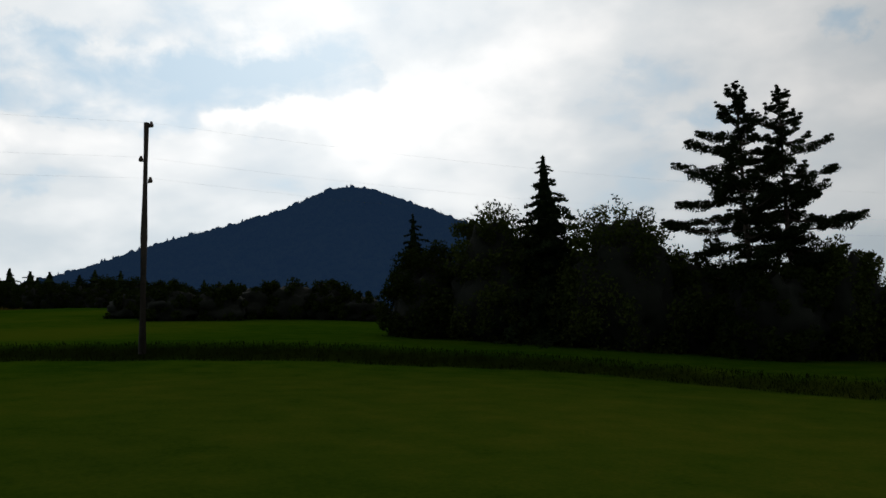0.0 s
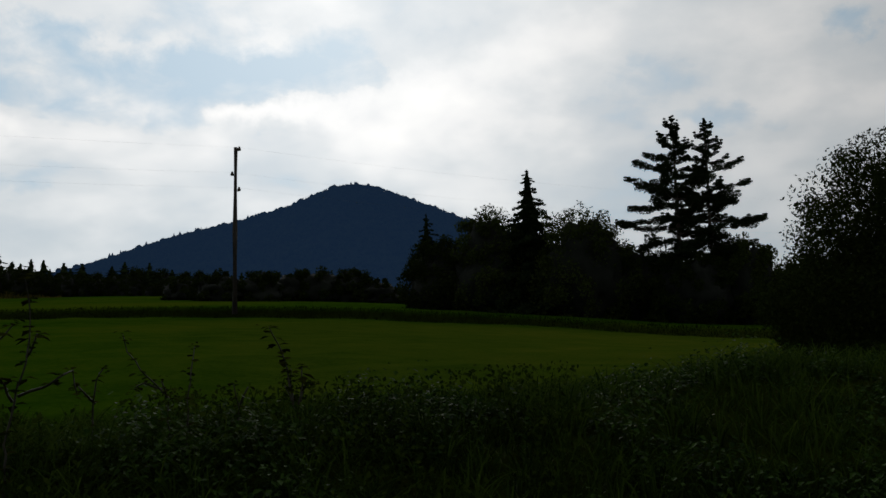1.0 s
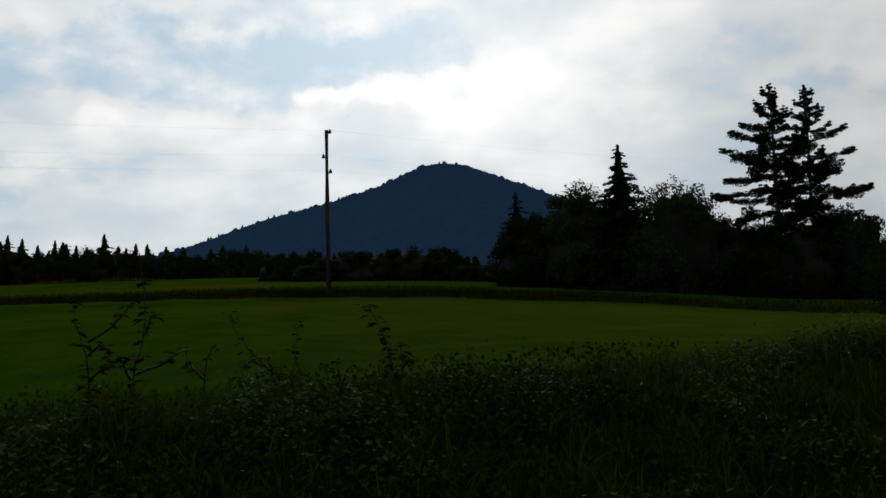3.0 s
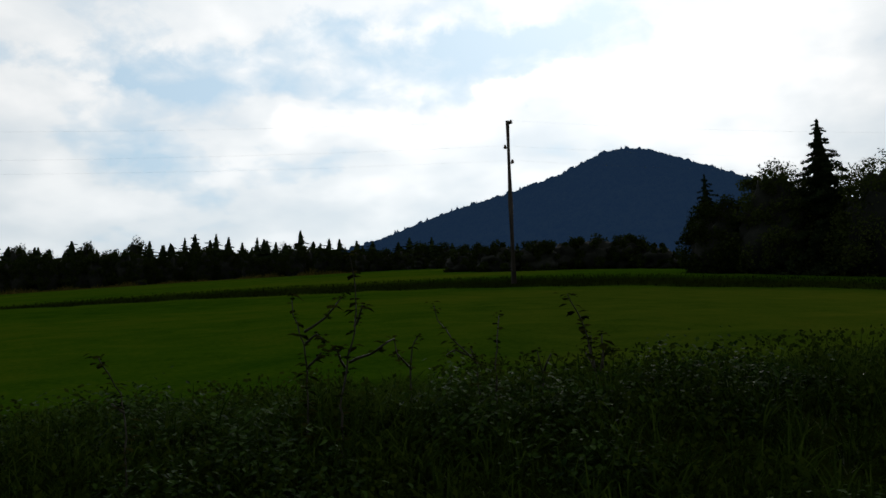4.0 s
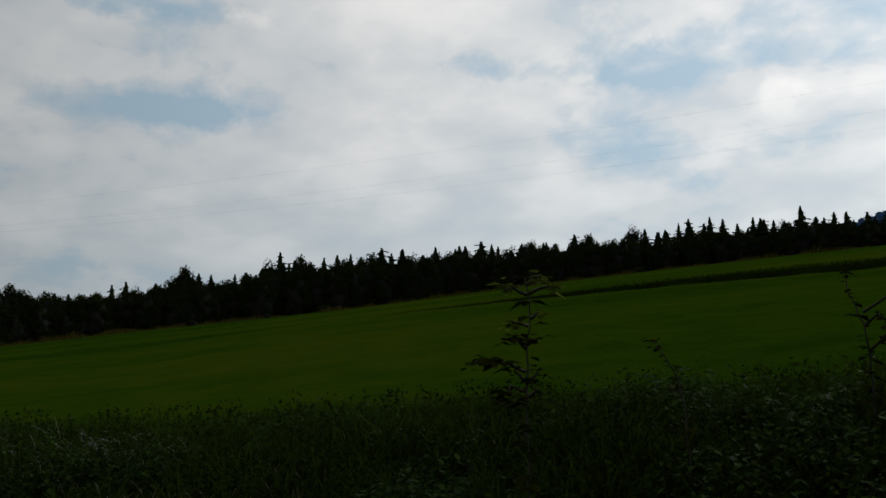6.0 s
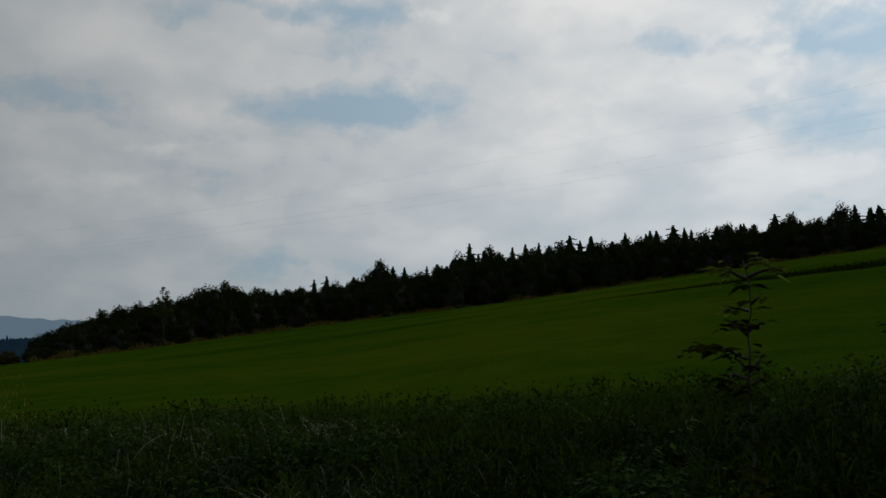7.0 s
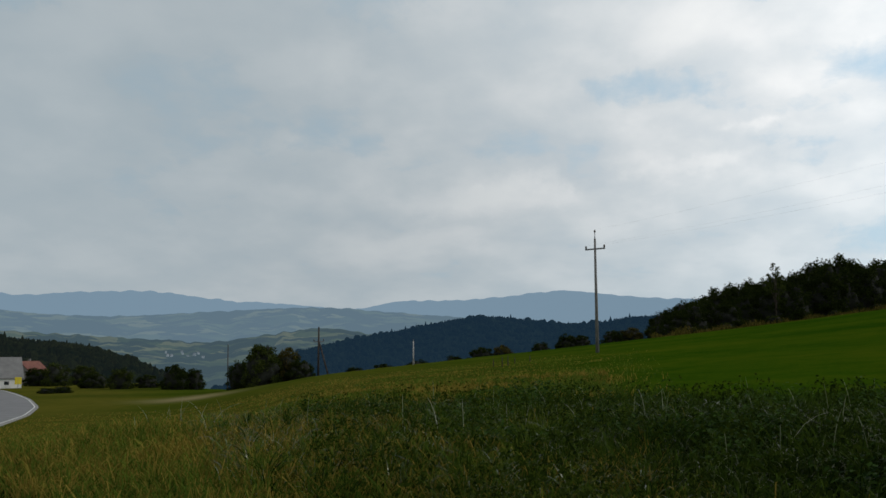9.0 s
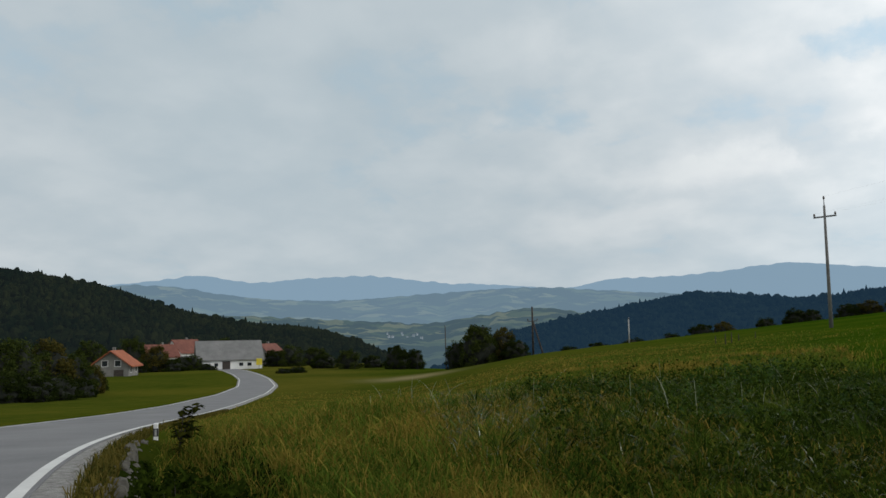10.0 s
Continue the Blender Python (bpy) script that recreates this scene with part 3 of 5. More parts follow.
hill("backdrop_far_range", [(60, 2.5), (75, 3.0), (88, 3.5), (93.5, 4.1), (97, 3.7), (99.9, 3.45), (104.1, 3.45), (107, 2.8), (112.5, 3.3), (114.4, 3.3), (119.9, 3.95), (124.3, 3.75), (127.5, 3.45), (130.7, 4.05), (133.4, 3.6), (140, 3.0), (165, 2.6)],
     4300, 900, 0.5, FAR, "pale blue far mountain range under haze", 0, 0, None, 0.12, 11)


# ---------------- trees ----------------
def leaves(rng, centres, sizes, count, leaf, flat=1.0, aspect=0.6):
    """Small leaf faces strewn through clumps: returns verts and quads."""
    n = len(centres) * count
    c = np.repeat(np.asarray(centres, float), count, 0)
    s = np.repeat(np.asarray(sizes, float), count)
    d = rng.normal(size=(n, 3))
    d /= np.linalg.norm(d, axis=1)[:, None]
    d *= (rng.random(n) ** 0.4)[:, None]
    d[:, 2] *= flat
    p = c + d * s[:, None]
    a = rng.normal(size=(n, 3))
    a /= np.linalg.norm(a, axis=1)[:, None]
    b = np.cross(a, rng.normal(size=(n, 3)))
    b /= np.linalg.norm(b, axis=1)[:, None]
    k = ((np.repeat(leaf, count) if hasattr(leaf, "__len__") else leaf) * rng.uniform(0.6, 1.3, n))[:, None]
    a, b = a * k, b * k * aspect
    verts = np.stack([p - a, p + b * 0.8 - a * 0.1, p + a, p - b * 0.8 + a * 0.1], 1).reshape(-1, 3)
    return verts, np.arange(4 * n).reshape(-1, 4)


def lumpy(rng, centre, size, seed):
    """A rough inner mass that stands for fine branches and the shade inside a crown."""
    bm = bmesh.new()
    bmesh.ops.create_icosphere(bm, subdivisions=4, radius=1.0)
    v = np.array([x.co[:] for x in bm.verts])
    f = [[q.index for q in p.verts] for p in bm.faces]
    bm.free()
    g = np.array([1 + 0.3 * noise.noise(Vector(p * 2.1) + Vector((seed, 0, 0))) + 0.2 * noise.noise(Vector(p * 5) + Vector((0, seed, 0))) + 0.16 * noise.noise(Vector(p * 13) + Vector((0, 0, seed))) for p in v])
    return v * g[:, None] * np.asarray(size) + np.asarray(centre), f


def merge2(a, b):
    """Joins packs whose faces may differ in corners."""
    o = len(a[0])
    fa = a[1].tolist() if hasattr(a[1], "tolist") else list(a[1])
    return np.concatenate([a[0], b[0]]), fa + [[i + o for i in q] for q in b[1]]


def broadleaf(h, w, seed, clumps=46, count=120, leaf=0.16, low=0.12, trunk_r=0.16, csize=1.0, heart=True):
    """Trunk with limbs, and a crown of clumps with gaps and an uneven outline."""
    rng = np.random.default_rng(seed)
    cs, ss = [], []
    for i in range(clumps):
        d = rng.normal(size=3)
        d /= np.linalg.norm(d)
        k = rng.uniform(0.55, 1.0) ** 0.7 if heart else rng.random() ** 0.35
        zc = h * (low + (1 - low) * 0.5)
        if low < 0.05 and d[2] < -0.2:
            k = 1.15
        cs.append((d[0] * w * k * 0.85, d[1] * w * k * 0.85, zc + d[2] * h * (1 - low) * 0.46 * k))
        ss.append(rng.uniform(0.14, 0.26) * min(w * 1.3, h * 0.7) * csize)
    v, f = leaves(rng, cs, ss, count, leaf)
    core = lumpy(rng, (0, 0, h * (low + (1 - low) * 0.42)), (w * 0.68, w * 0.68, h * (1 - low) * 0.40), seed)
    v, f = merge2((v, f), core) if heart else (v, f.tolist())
    limbs = [([(0, 0, -0.3), (0.03 * h, 0, h * 0.25), (0, 0.02 * h, h * 0.55), (0, 0, h * 0.8)], [trunk_r, trunk_r * 0.75, trunk_r * 0.45, trunk_r * 0.15])]
    for c in cs[::max(4, clumps // 14)]:
        limbs.append(([(0, 0, h * rng.uniform(0.15, 0.45)), (c[0] * 0.5, c[1] * 0.5, c[2] * 0.75), c], [trunk_r * 0.45, trunk_r * 0.25, trunk_r * 0.06]))
    return v, f, limbs


def conifer(h, w, seed, levels=22, arms=9, per=4, spray=0.30, power=0.68, full=1.0):
    """A spruce: whorls of drooping boughs, each hung with needle sprays, round a dark heart."""
    rng = np.random.default_rng(seed)
    cs, ss = [], []
    for k in range(levels):
        s = k / (levels - 1)
        z = h * (0.03 + 0.93 * s)
        rad = w * (1 - s) ** power * rng.uniform(0.8, 1.12) + 0.02 * w
        n = max(5, int(arms * (1 - 0.5 * s)))
        o = rng.uniform(0, 6.3)
        for q in range(n):
            a = o + q * math.tau / n + rng.uniform(-0.3, 0.3)
            L = rad * rng.uniform(0.5, 1.25)
            z = h * (0.03 + 0.93 * min(1.0, max(0.0, s + rng.uniform(-0.55, 0.55) / levels)))
            for f in (0.35, 0.6, 0.82, 1.0):
                cs.append((math.cos(a) * L * f, math.sin(a) * L * f, z + L * (0.05 * f - 0.22 * f * f)))
                ss.append((0.08 + 0.16 * L / w * (1.15 - f) + 0.05 * (1 - s)) * w * 0.55)
    size = [spray * (0.28 + 0.72 * min(1.0, 2.2 * (1 - c[2] / h))) for c in cs]
    ss = [q * (0.25 + 0.75 * min(1.0, 2.2 * (1 - c[2] / h))) for q, c in zip(ss, cs)]
    v, f = leaves(rng, cs, ss, per, size, 0.55, 0.42)
    c, o = 9, len(v)
    vs, fs = [], []
    prof = [(0.0, 0.45)]
    for q in range(9):
        lo = 0.06 + 0.9 * q / 9
        prof += [(lo, 0.5 * (1 - lo) ** 1.2), (lo + 0.085, 0.2 * (1 - lo) ** 1.2)]
    prof.append((0.97, 0.006))
    for hh, ww in prof:
        for q in range(c):
            g = w * ww * full * rng.uniform(0.6, 1.3)
            vs.append((math.cos(q * math.tau / c) * g, math.sin(q * math.tau / c) * g, h * hh))
    fs = [(l * c + q, l * c + (q + 1) % c, (l + 1) * c + (q + 1) % c, (l + 1) * c + q) for l in range(len(prof) - 1) for q in range(c)]
    v, f = merge2((v, f), (np.array(vs), fs))
    return v, f, [([(0, 0, -0.4), (0, 0, h * 0.5), (0, 0, h * 0.975)], [h * 0.016, h * 0.010, 0.012])]


def pine(h, w, seed, lean=0.0, side=0):
    """A Scots pine: bare stem between thick flat pads of needles, borne on boughs that turn up at their tips."""
    rng = np.random.default_rng(seed)
    cs, ss, limbs = [], [], []
    axis = lambda s: np.array((lean * h * s * s, 0.02 * h * math.sin(5 * s), h * s))
    limbs.append(([tuple(axis(s)) for s in np.linspace(0, 1, 9)], list(np.linspace(0.26, 0.03, 9))))
    for k in range(58):
        s = 0.22 + 0.75 * (k + rng.random()) / 58
        reach = w * float(np.interp(s, (0.22, 0.45, 0.6, 0.7, 0.78, 0.85, 0.92, 0.97), (0.92, 1.0, 0.97, 0.86, 0.64, 0.40, 0.2, 0.07)))
        a = k * 2.4 + rng.uniform(-0.5, 0.5)
        L = reach * rng.uniform(0.58, 1.06)
        if side * math.cos(a) < -0.3:
            L *= 0.75
        base = axis(s)
        droop = float(np.interp(s, (0.24, 0.5, 0.75, 0.95), (-0.2, -0.06, 0.1, 0.5))) + rng.normal() * 0.07
        out = np.array((math.cos(a), math.sin(a), 0))
        along = lambda f: base + out * L * f + np.array((0, 0, L * (droop * f + 0.10 * f ** 4)))
        limbs.append(([tuple(along(f)) for f in (0, 0.3, 0.6, 0.85, 1.0)], [0.075, 0.06, 0.045, 0.03, 0.012]))
        m = 3 + int(L * 1.7)
        for j in range(m):
            f = 0.25 + 0.75 * (j + rng.uniform(0, 0.8)) / m
            lat = np.array((-math.sin(a), math.cos(a), 0)) * rng.normal() * 0.2 * L * (1.2 - f)
            fat = (0.24 + 0.36 * rng.random() ** 1.5) * min(1.0, 0.28 + 0.24 * L)
            p = along(f) + lat + np.array((0, 0, 0.10 + 0.09 * rng.normal()))
            cs.append(p)
            ss.append(fat * 1.25)
            if f > 0.7:
                cs.append(p + out * fat * 0.7 + np.array((0, 0, 0.25)))
                ss.append(fat * 0.55)
    for s in np.linspace(0.9, 0.995, 9):
        cs.append(axis(s) + np.array((rng.normal() * 0.06, rng.normal() * 0.06, 0)))
        ss.append(0.22 * (1.06 - s) / 0.15)
    count = 130
    v, f = leaves(rng, cs, ss, count, [0.06 + 0.15 * min(q, 0.6) for q in ss], 0.44, 0.34)
    return v, f.tolist(), limbs



def plant_tree(name, pack, place, mat, label, category="tree", group="", bark=None, scale=1.0, turn=0.0):
    v, f, limbs = pack
    e = thing(name, Matrix.Translation(place) @ pose(0, 0, 0, 0, 0, turn) @ Matrix.Scale(scale, 4), label, category, group)
    part("trunk", tubes("trunk", limbs, bark or BARK, 6), e)
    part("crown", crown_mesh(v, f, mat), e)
    return e


def tree_at(name, maker, th, r, top, mat, label, **kw):
    base = spot(th, r, -0.05)
    h = EYE + math.tan(radians(top)) * r - base.z
    return plant_tree(name, maker(h), base, mat, label, **kw)


# the clump beyond the field: pines, spruce, oaks and thicket
tree_at("pine_tree", lambda h: pine(h, 4.7, 21, 0.0, -1), -15.3, 70, 17.5, PINE, "tall dark Scots pine with layered needle pads, twin of another", group="twin pines")
tree_at("pine_tree", lambda h: pine(h, 4.2, 34, 0.01, 1), -17.23, 71.5, 17.15, PINE, "tall dark Scots pine with layered needle pads, twin of another", group="twin pines")
tree_at("spruce_tree", lambda h: conifer(h, 4.8, 5, 24, 12, 22, 0.2, 0.9, 1.2), -5.7, 72, 15.25, SPRUCE, "narrow dark spruce rising out of the thicket")
for th, r, top, w, mat, seed, label in (
        (-3.0, 73, 12.9, 3.6, LEAF, 40, "dark rounded oak at the field edge"), (0.4, 75, 11.0, 3.2, SHRUB, 41, "dense dark thicket tree at the field edge"),
        (-9.2, 70, 12.6, 4.2, LEAF, 42, "rounded broadleaf tree with yellowing top leaves"), (-6.4, 74, 10.6, 3.6, SHRUB, 43, "dense dark thicket tree at the field edge"),
        (-12.6, 71, 10.0, 3.4, SHRUB, 44, "dense dark thicket tree below the pines"), (-15.8, 69, 9.2, 3.6, SHRUB, 45, "dense dark thicket tree below the pines"),
        (-19.2, 70, 9.9, 2.7, LEAF, 46, "loose dark broadleaf tree beside the pines"), (-22.6, 70, 8.0, 3.2, LEAF, 47, "loose-leaved small tree beside the pines"),
        (-26, 68, 8.0, 3.6, SHRUB, 48, "dense dark thicket tree at the field edge")):
    tree_at("broadleaf_tree", lambda h: broadleaf(h, w * 1.1, seed, 130, 120, 0.13, -0.12, 0.16, 0.72), th, r, top, mat, label, group="thicket beyond the field")
tree_at("spruce_tree", lambda h: conifer(h, 3.2, 8, 18, 8, 12, 0.19, 0.95), 1.2, 76, 12.6, SPRUCE, "young dark spruce in the thicket")
for th, r, top, w, seed in ((16.8, 118, 8.5, 3.4, 56), (14.6, 108, 8.9, 3.6, 54), (12.2, 108, 8.9, 3.4, 55), (10.4, 112, 9.0, 3.8, 50), (8.4, 112, 9.15, 4.0, 51), (6.4, 112, 9.0, 4.0, 52), (4.6, 110, 8.3, 3.4, 53), (3.4, 108, 7.3, 2.6, 57)):
    tree_at("bush", lambda h: broadleaf(h, w * 1.1, seed, 50, 120, 0.18, -0.25), th, r, top, SHRUB, "round dark bush on the upper field edge", category="bush", group="bushes on the upper edge")
tree_at("broadleaf_tree", lambda h: broadleaf(h, 3.2, 60, 800, 210, 0.035, -0.1, 0.14, 0.6, False), -30.5, 17, 15.2, SHRUB, "large leafy bush tree beside the verge")
tree_at("bush", lambda h: broadleaf(h, 2.1, 61, 380, 170, 0.036, -0.2, 0.1, 0.65, False), -27.5, 17.5, 9.5, SHRUB, "dense dark bush beside the verge", category="bush")


# the edge of the wood above the field
def wood_edge():
    rng = np.random.default_rng(77)
    packs = [conifer(14, 5.6, 101, 15, 9, 8, 0.40, 1.1, 1.3), conifer(14, 5.0, 102, 17, 9, 8, 0.38, 1.15, 1.3), conifer(14, 6.4, 103, 13, 8, 8, 0.44, 1.05, 1.3), conifer(14, 4.6, 104, 15, 8, 8, 0.36, 1.15, 1.3)]
    protos = []
    for v, f, limbs in packs:
        protos.append((bm_tubes(limbs), mesh_of("crown", v, f, SPRUCE), 14))
    for s in (111, 112, 113):
        v, f, limbs = broadleaf(10, 4.0, s, 80, 90, 0.24, -0.2)
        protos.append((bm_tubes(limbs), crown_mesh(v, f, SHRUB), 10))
    tops = np.array([(8, 8.2), (14, 8.8), (18, 9.05), (24, 9.3), (29, 9.4), (33, 9.55), (37, 9.1), (40, 9.1), (44, 8.75), (48, 8.65), (51, 8.7), (56, 8.1), (60, 8.0), (64, 6.95), (67, 6.7), (70, 6.2), (74, 5.4), (78, 5.5), (79.3, 4.6), (81, 4.4), (83, 4.1), (86.5, 3.0), (88, 1.8)])
    th = 9.0
    while th < 87.5:
        for row in range(3):
            b = th + rng.uniform(-0.25, 0.25)
            i = int(b + 180)
            r = TABLE[i, 5] * (1.02 + 0.07 * row) + rng.uniform(-3, 3)
            want = np.interp(b, tops[:, 0], tops[:, 1])
            if row == 0:
                kind = 4 + rng.integers(3)
                want -= rng.uniform(0.55, 1.3) if b < 72 else rng.uniform(0.0, 0.9)
            else:
                kind = rng.integers(4) if b < 76 and rng.random() < (0.5 if row == 1 else 0.72) * (1.0 if b < 62 else 0.5) else 4 + rng.integers(3)
                want += rng.normal() * 0.25 + (-0.3 if row == 1 else 0.05)
                if kind >= 4:
                    want -= 0.35 if b < 73 else 0.0
            tr, cr, ph = protos[kind]
            base = spot(b, r, -0.1)
            h = EYE + math.tan(radians(want)) * r - base.z
            h = max(h, 2.5)
            wide = (h / ph) ** 0.5 if h > ph * 0.4 else h / ph * 1.3
            con = kind < 4
            wide *= rng.uniform(1.5, 2.2) if con else 1.1
            m = Matrix.Translation(base) @ pose(0, 0, 0, 0, 0, rng.uniform(0, 360)) @ Matrix.Diagonal((wide, wide, h / ph, 1))
            e = thing("spruce_tree" if con else "broadleaf_tree", m, "dark spruce at the edge of the wood" if con else "dark low broadleaf tree at the edge of the wood", "tree", "edge of the wood")
            part("trunk", tr, e)
            part("crown", cr, e)
        th += 0.72


def bm_tubes(limbs):
    return tubes("trunk", limbs, BARK, 5)


wood_edge()


# ---------------- poles and wires ----------------
def single_pole():
    base, top = spot(13.75, 62, -0.3), seen(13.61, 16.72, 62)
    h = top.z - base.z
    e = thing("utility_pole", base, "dark tarred wooden utility pole with side insulators", "pole")
    part("shaft", tubes("shaft", [([(0, 0, 0), (-0.02, 0, h * 0.5), (0, 0, h)], [0.21, 0.18, 0.14])], POLEWOOD, 12), e)
    heads = []
    for s, z in ((1, -0.12), (-1, -1.95), (1, -3.1)):
        hook = part("insulator_hook", tubes("insulator_hook", [([(0, 0, h + z - 0.12), (s * 0.24, 0, h + z - 0.12), (s * 0.25, 0, h + z)], [0.03, 0.025, 0.025])], IRON, 6), e)
        part("insulator", tubes("insulator", [([(s * 0.25, 0, h + z - 0.1), (s * 0.25, 0, h + z), (s * 0.25, 0, h + z + 0.1), (s * 0.25, 0, h + z + 0.18)], [0.12, 0.13, 0.08, 0.06])], CERAMIC, 8), hook, "brown glazed insulator")
        heads.append(base + Vector((s * 0.25, 0, h + z + 0.12)))
    return heads


def cross_pole():
    base, top = spot(91.6, 88, -0.3), seen(91.55, 7.9, 88)
    h = top.z - base.z
    e = thing("utility_pole", Matrix.Translation(base) @ pose(0, 0, 0, 0, 0, 62), "grey concrete utility pole with a crossarm and upright insulators", "pole")
    part("shaft", tubes("shaft", [([(0, 0, 0), (0, 0, h * 0.5), (0, 0, h - 0.9)], [0.18, 0.14, 0.10])], CONCRETE, 12), e)
    bm = bmesh.new()
    box(bm, (-1.1, -0.07, h - 2.0), (1.1, 0.07, h - 1.86), 0.015)
    part("crossarm", bm_mesh("crossarm", bm, IRON), e, "iron crossarm")
    part("top_pin", tubes("top_pin", [([(0, 0, h - 1.0), (0, 0, h - 0.3)], [0.05, 0.04])], IRON, 6), e)
    heads = []
    for x, z in ((-1.02, h - 1.86), (1.02, h - 1.86), (0, h - 0.3)):
        part("insulator", tubes("insulator", [([(x, 0, z), (x, 0, z + 0.1), (x, 0, z + 0.2), (x, 0, z + 0.3)], [0.05, 0.10, 0.09, 0.05])], CERAMIC, 8), e, "brown glazed insulator")
        heads.append(e.matrix_basis @ Vector((x, 0, z + 0.3)))
    return heads


def wire(a, b, sag, r=0.0021, n=28):
    a, b = Vector(a), Vector(b)
    pts = [a.lerp(b, i / n) + Vector((0, 0, -4 * sag * (i / n) * (1 - i / n))) for i in range(n + 1)]
    ob = new("overhead_wire", tubes("overhead_wire", [(pts, [r] * (n + 1))], WIRE, 5))
    return tagged(ob, "thin slack overhead power wire between the poles", "wire", "overhead wires")


near_heads, far_heads = single_pole(), cross_pole()
for a, b in zip(near_heads, (far_heads[2], far_heads[0], far_heads[1])):
    wire(a, b, 1.5)
    wire(a, a + Vector((70, 22, -1.5)), 1.4)


def braced_pole(th, r, top):
    base, tip = spot(th, r, -0.3), seen(th, top, r)
    h = tip.z - base.z
    e = thing("utility_pole", Matrix.Translation(base) @ pose(0, 0, 0, 0, 0, th - 90 + 75), "dark wooden utility pole propped by a slanting brace", "pole")
    part("shaft", tubes("shaft", [([(0, 0, 0), (0, 0, h)], [0.19, 0.14])], POLEWOOD, 10), e)
    part("brace", tubes("brace", [([(1.9, 0, 0), (0.08, 0, h * 0.72)], [0.15, 0.12])], POLEWOOD, 8), e)
    bm = bmesh.new()
    box(bm, (-0.9, -0.07, h * 0.71), (0.9, 0.07, h * 0.71 + 0.14), 0.015)
    part("crossarm", bm_mesh("crossarm", bm, IRON), e)
    for x in (-0.82, 0, 0.82):
        part("insulator", tubes("insulator", [([(x, 0, h * 0.72 + 0.12), (x, 0, h * 0.72 + 0.26), (x, 0, h * 0.72 + 0.42)], [0.05, 0.11, 0.05])], CERAMIC, 8), e, "brown glazed insulator")


braced_pole(109.4, 150, 1.72)


PALEPOLE = weathered("pale_pole_concrete", (0.3, 0.29, 0.28), (0.48, 0.47, 0.45), 1.2, 0.85, 0, 12, 0.3, 0.01)


def slim_pole(th, r, top, mat, label, lean=0.0):
    base, tip = spot(th, r, -0.3), seen(th, top, r)
    h = tip.z - base.z
    e = thing("utility_pole", base, label, "pole")
    part("shaft", tubes("shaft", [([(0, 0, 0), (lean, 0, h)], [0.13, 0.09])], mat, 8), e)
    part("cap", tubes("cap", [([(lean, 0, h), (lean, 0, h + 0.3)], [0.11, 0.04])], IRON, 8), e)


slim_pole(103.3, 145, 0.8, PALEPOLE, "pale slim pole standing beyond the meadow crest")
slim_pole(115.0, 190, 0.55, POLEWOOD, "dark slim pole beside the valley bushes", 0.3)


# ---------------- the village ----------------
ROOFRED = weathered("red_roof_tiles", (0.24, 0.062, 0.028), (0.42, 0.13, 0.05), 0.8, 0.8, 0, 8, 0.6, 0.05)
ROOFBROWN = weathered("old_roof_tiles", (0.12, 0.04, 0.03), (0.23, 0.085, 0.058), 0.8, 0.85, 0, 8, 0.6, 0.05)
ROOFGREY = weathered("grey_roof_slate", (0.14, 0.14, 0.14), (0.235, 0.235, 0.23), 0.5, 0.8, 0, 10, 0.4, 0.03)
WHITEWALL = weathered("white_render", (0.62, 0.62, 0.6), (0.82, 0.82, 0.8), 0.6, 0.85, 0, 10, 0.2, 0.01)
GREYWALL = weathered("bare_block_wall", (0.14, 0.135, 0.125), (0.26, 0.25, 0.23), 0.8, 0.9, 0, 8, 0.4, 0.02)
DARKWOOD = weathered("dark_boards", (0.03, 0.025, 0.02), (0.07, 0.055, 0.045), 2.0, 0.8, 0, 8, 0.4, 0.02)
PANE = weathered("window_pane", (0.015, 0.018, 0.022), (0.03, 0.034, 0.04), 1.0, 0.12)
YELLOW = weathered("yellow_paint", (0.62, 0.5, 0.02), (0.78, 0.62, 0.03), 2.0, 0.5)
PLASTIC = weathered("white_plastic", (0.7, 0.7, 0.7), (0.82, 0.82, 0.82), 3.0, 0.5)
BLACKFILM = weathered("black_film", (0.02, 0.02, 0.02), (0.04, 0.04, 0.04), 3.0, 0.5)
REFLECTOR = weathered("grey_reflector", (0.3, 0.3, 0.3), (0.45, 0.45, 0.45), 3.0, 0.25)


